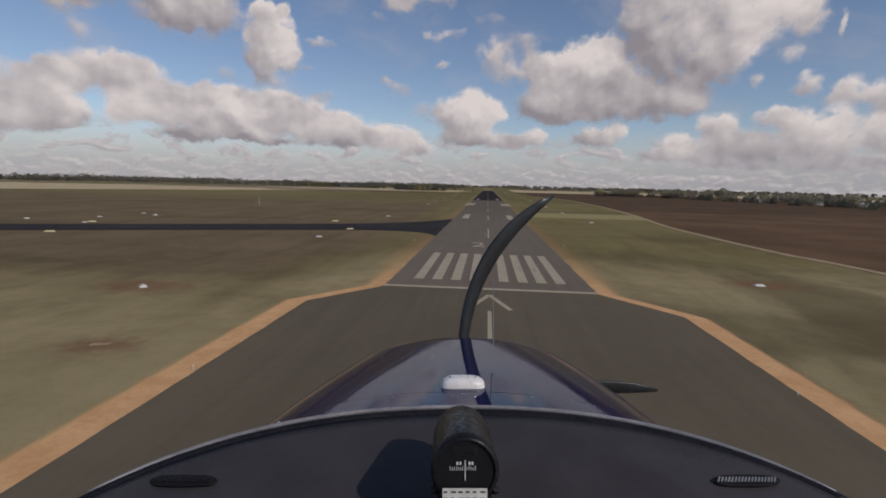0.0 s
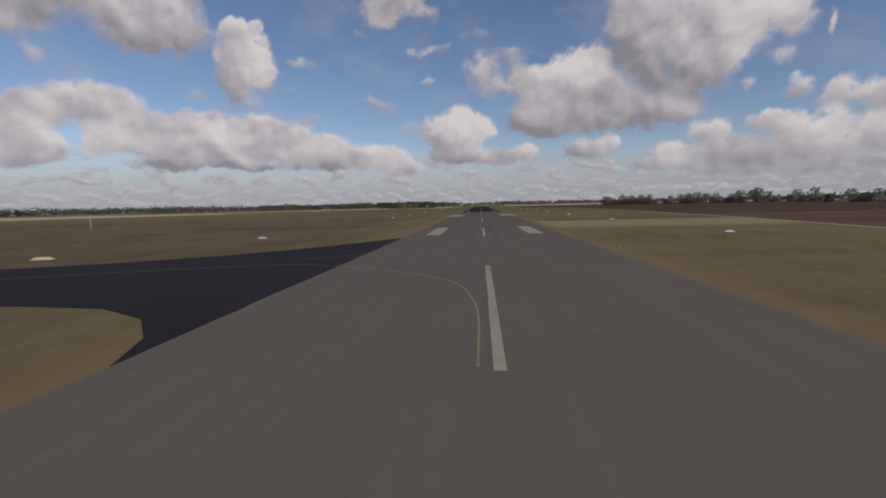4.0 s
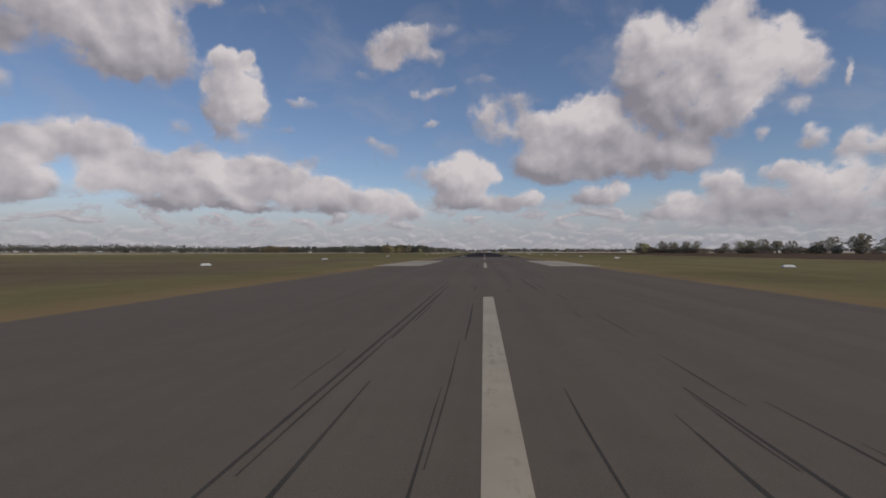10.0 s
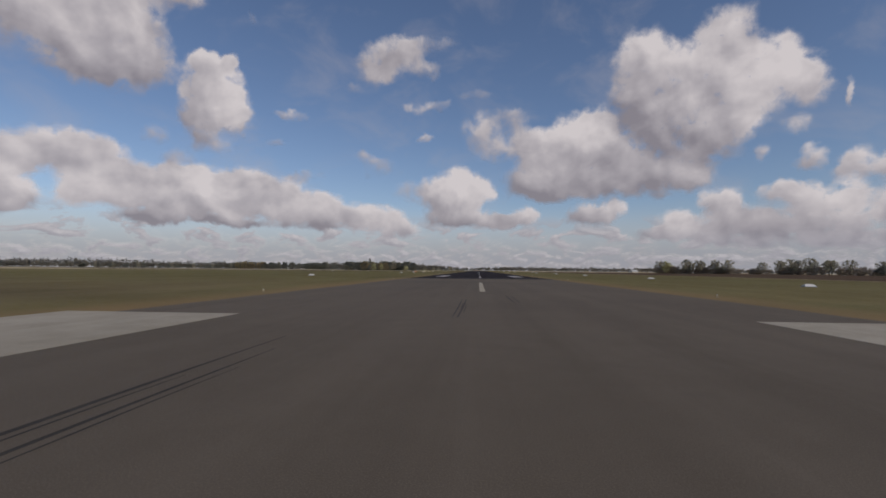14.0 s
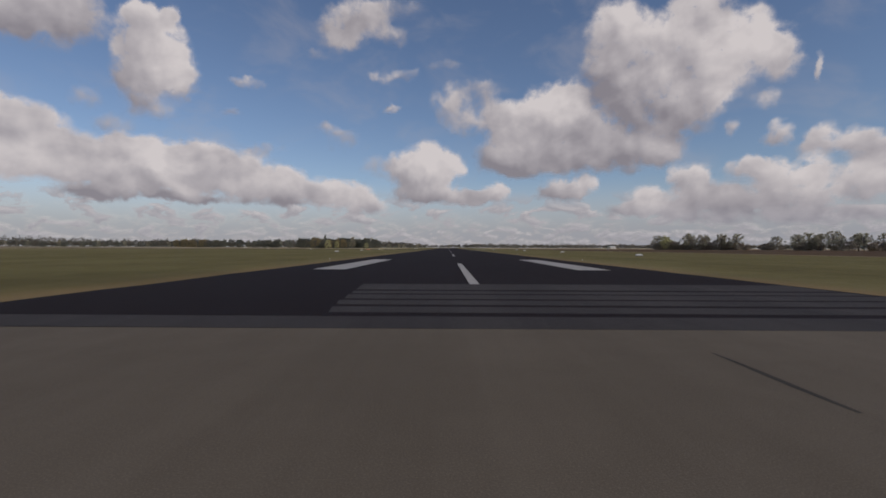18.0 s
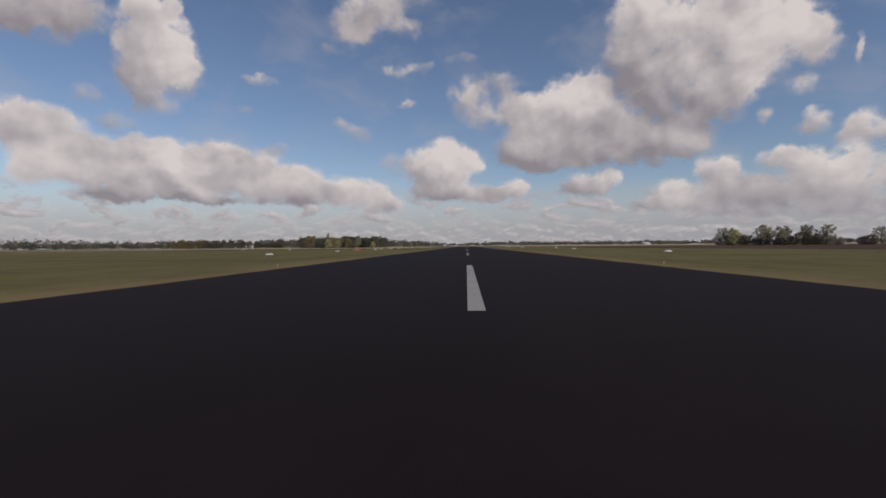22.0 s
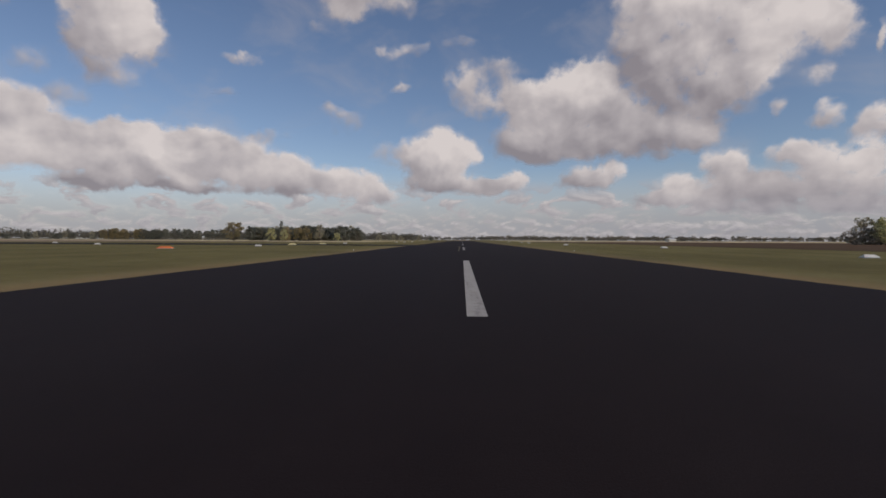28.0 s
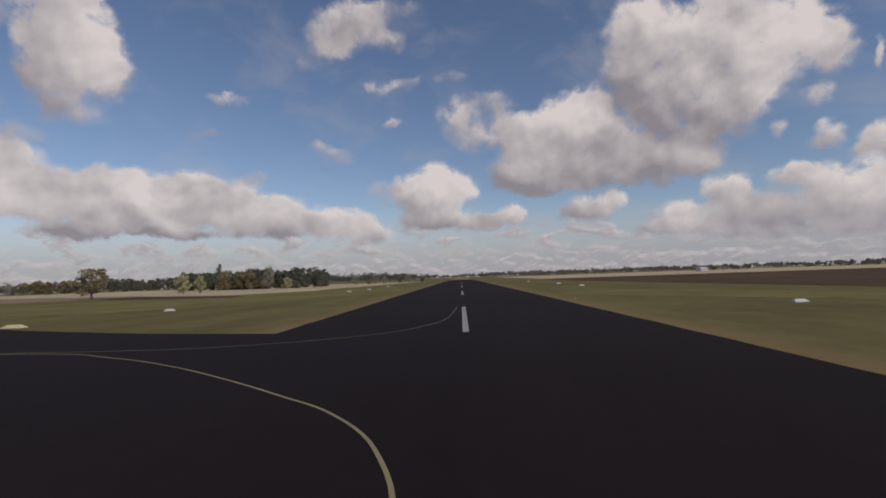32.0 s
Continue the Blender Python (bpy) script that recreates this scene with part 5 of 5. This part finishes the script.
def cowl(y, f):
    """A point on the cowling; f runs from one side (-1) over the top to the other (1)."""
    back = (y - 1.0) / 0.97
    w, drop, mid = 0.52 - 0.07 * back * back, 0.16 + 0.02 * back, 0.039 * y
    a = min(1.0, abs(f) / 0.8) * math.pi / 2
    x, z = math.copysign(w * math.sin(a), f), cowl_top(y) - drop * (1 - math.cos(a)) - max(0.0, abs(f) - 0.8) / 0.2 * 0.35
    if y > 1.9:
        z -= 0.016 * ((y - 1.9) / 0.07) ** 2
    return Vector((mid + x, y, z))


fs = [-1 + 2 * k / 60 for k in range(61)]
split = 1.12
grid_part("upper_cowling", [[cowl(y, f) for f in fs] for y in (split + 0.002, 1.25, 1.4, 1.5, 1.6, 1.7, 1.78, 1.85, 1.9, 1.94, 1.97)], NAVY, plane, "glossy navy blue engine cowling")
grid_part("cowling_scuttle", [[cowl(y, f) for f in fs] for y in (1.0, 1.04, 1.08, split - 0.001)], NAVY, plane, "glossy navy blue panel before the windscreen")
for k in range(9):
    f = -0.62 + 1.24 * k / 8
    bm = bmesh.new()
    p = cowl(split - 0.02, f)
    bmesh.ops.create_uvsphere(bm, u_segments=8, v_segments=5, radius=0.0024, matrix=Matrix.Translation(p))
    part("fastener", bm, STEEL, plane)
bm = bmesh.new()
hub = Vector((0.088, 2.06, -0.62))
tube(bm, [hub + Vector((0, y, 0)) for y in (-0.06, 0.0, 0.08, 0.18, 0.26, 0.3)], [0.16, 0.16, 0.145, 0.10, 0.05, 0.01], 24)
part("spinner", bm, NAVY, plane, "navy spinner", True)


def blade(angle, sweep, length):
    """A swept propeller blade with a thick root and a thin tip."""
    bm = bmesh.new()
    rings = []
    for k in range(15):
        s = 0.1 + 0.9 * k / 14
        r, a = length * s, radians(angle - sweep * s ** 1.4)
        c = hub + Vector((r * math.cos(a), 0, r * math.sin(a)))
        along = Vector((math.cos(a - 0.5 * s), 0, math.sin(a - 0.5 * s)))
        across = Vector((along.z, 0, -along.x))
        wide = 0.066 * (0.55 + 0.9 * s) * max(0.12, 1 - s ** 5 * 0.85) * 0.5
        thick, twist = 0.03 * (1.1 - s) + 0.004, radians(60 - 42 * s)
        u = across * math.cos(twist * 0.6) + Vector((0, 1, 0)) * math.sin(twist * 0.6)
        n = along.cross(u).normalized()
        rings.append([bm.verts.new(c + u * wide * math.cos(q) + n * thick * 0.5 * math.sin(q)) for q in [2 * math.pi * j / 10 for j in range(10)]])
    for lo, hi in zip(rings, rings[1:]):
        for j in range(10):
            bm.faces.new((lo[j], lo[(j + 1) % 10], hi[(j + 1) % 10], hi[j]))
    bm.faces.new(rings[0])
    bm.faces.new(rings[-1][::-1])
    bmesh.ops.recalc_face_normals(bm, faces=bm.faces)
    part("propeller_blade", bm, BLADE, plane, "dark swept propeller blade", True)


for angle, sweep, length in ((95, 29, 0.924), (8, 6, 0.81), (240, 25, 0.90)):
    blade(angle, sweep, length)

# thin upright line over the cowling, built as a rod
bm = bmesh.new()
tube(bm, [at(873, 612, 1.5), at(873, 560, 1.5), at(873, 492, 1.5)], [0.0016, 0.0012, 0.0009], 6)
part("upright_rod", bm, TRIM, plane, "thin grey upright rod")

# white moulded cap on the scuttle
bm = bmesh.new()
bmesh.ops.create_uvsphere(bm, u_segments=28, v_segments=14, radius=1.0)
for v in bm.verts:
    v.co = Vector([math.copysign(abs(c) ** q, c) * h for c, q, h in zip(v.co, (0.6, 0.6, 0.75), (0.053, 0.030, 0.027))])
bmesh.ops.translate(bm, verts=bm.verts, vec=cowl(1.172, 0.0) + Vector((0.001, 0, -0.003)))
cap = part("vent_cap", bm, CAP_WHITE, plane, "white rounded plastic cap", True)
for sx in (-1, 1):
    bm = bmesh.new()
    tube(bm, [Vector((0, 0, 0)), Vector((0, 0, 0.004))], [0.004, 0.003], 8)
    bmesh.ops.translate(bm, verts=bm.verts, vec=cowl(1.172, 0.0) + Vector((0.001 + sx * 0.03, -0.008, 0.021)))
    part("screw", bm, STEEL, cap)


def demister(px, name, slats):
    """A slotted demister outlet sunk in the glareshield."""
    def spot(q, py):
        lo, hi = 0.0, 1.0
        for _ in range(30):
            v = (lo + hi) / 2
            p = dash(q, v)
            lo, hi = (v, hi) if 441 - p.z / p.y * FOCAL < py else (lo, v)
        return dash(q, lo)

    n = 16
    rows = []
    for s in (-1.0, -0.5, 0.5, 1.0):
        rows.append([spot(px - 62 + 124 * k / n, 862 + s * 10 * math.sqrt(max(0.02, 1 - (2 * k / n - 1) ** 4))) + Vector((0, 0, 0.009)) for k in range(n + 1)])
    outlet = grid_part(name, rows, MATT, plane, "black slotted demister outlet", 0.002)
    for k in range(18):
        q = px - 52 + 104 * k / 17
        bm = bmesh.new()
        tube(bm, [spot(q - 2, 866) + Vector((0, 0, 0.012)), spot(q + 2, 858) + Vector((0, 0, 0.012))], [0.0014, 0.0014], 6)
        part("louvre", bm, slats, outlet)


demister(337, "demister_outlet", SATIN)
demister(1310, "demister_outlet", TRIM)

# magnetic compass on the glareshield
c0 = at(823, 831, 0.60)
bm = bmesh.new()
tube(bm, [c0 + Vector((0, y, z)) for y, z in ((0.0, 0.0), (0.012, 0.0), (0.10, -0.004), (0.14, -0.006), (0.15, -0.008))], [0.0405, 0.0415, 0.041, 0.039, 0.033], 32)
compass = part("compass", bm, SATIN, plane, "black cylindrical compass housing", True)
bm = bmesh.new()
tube(bm, [c0 + Vector((0, 0.004, 0)), c0 + Vector((0, -0.003, 0)), c0 + Vector((0, -0.004, 0))], [0.0418, 0.0415, 0.037], 32, False)
part("bezel", bm, SATIN, compass, smooth=True)
bm = bmesh.new()
tube(bm, [c0 + Vector((0, 0.001, 0)), c0 + Vector((0, -0.001, 0))], [0.0385, 0.0385], 32)
part("dial", bm, MATT, compass, "matt black dial")
bm = bmesh.new()
box(bm, -0.0155, 0.0155, -0.0018, -0.0005, 0.018, 0.030)
bmesh.ops.translate(bm, verts=bm.verts, vec=c0)
part("top_plate", bm, SATIN, compass)
bm = bmesh.new()
box(bm, -0.0005, 0.0005, -0.003, -0.0012, -0.012, 0.012)
bmesh.ops.translate(bm, verts=bm.verts, vec=c0)
part("lubber_line", bm, DIAL_WHITE, compass, "white lubber line")
for k in range(13):
    bm = bmesh.new()
    x = -0.0185 + 0.0305 * k / 12
    box(bm, x, x + 0.0007, -0.0026, -0.0012, 0.0, 0.0035 if k % 3 else 0.0052)
    bmesh.ops.translate(bm, verts=bm.verts, vec=c0)
    part("tick", bm, DIAL_WHITE, compass)
for x in (-0.0105, -0.0068, 0.0042, 0.0078):
    bm = bmesh.new()
    box(bm, x, x + 0.0022, -0.0026, -0.0012, 0.0068, 0.0102)
    bmesh.ops.translate(bm, verts=bm.verts, vec=c0)
    part("figure_bar", bm, DIAL_WHITE, compass)
bm = bmesh.new()
box(bm, -0.0275, 0.0265, -0.008, -0.0065, -0.052, -0.0195)
bmesh.ops.translate(bm, verts=bm.verts, vec=c0)
card = part("deviation_card", bm, CARD, compass, "white printed card with grey table rows")
for r in range(4):
    for k in range(6):
        bm = bmesh.new()
        x, z = -0.0262 + 0.0088 * k, -0.0245 - 0.0078 * r
        box(bm, x, x + 0.0062 * (0.7 + 0.3 * ((r * 5 + k * 3) % 4) / 3), -0.0086, -0.0079, z, z + 0.0022)
        bmesh.ops.translate(bm, verts=bm.verts, vec=c0)
        part("print_bar", bm, INK, card)
for sx in (-1, 1):
    bm = bmesh.new()
    tube(bm, [c0 + Vector((sx * 0.036, 0.012, -0.03)), c0 + Vector((sx * 0.038, 0.008, -0.028)), c0 + Vector((sx * 0.0385, 0.002, -0.0245))], [0.006, 0.0055, 0.004], 10)
    part("mount_screw", bm, SATIN, compass)
bm = bmesh.new()
box(bm, -0.034, 0.034, 0.0, 0.09, -0.06, -0.035, 0.004)
bmesh.ops.translate(bm, verts=bm.verts, vec=c0)
part("compass_foot", bm, SATIN, compass)
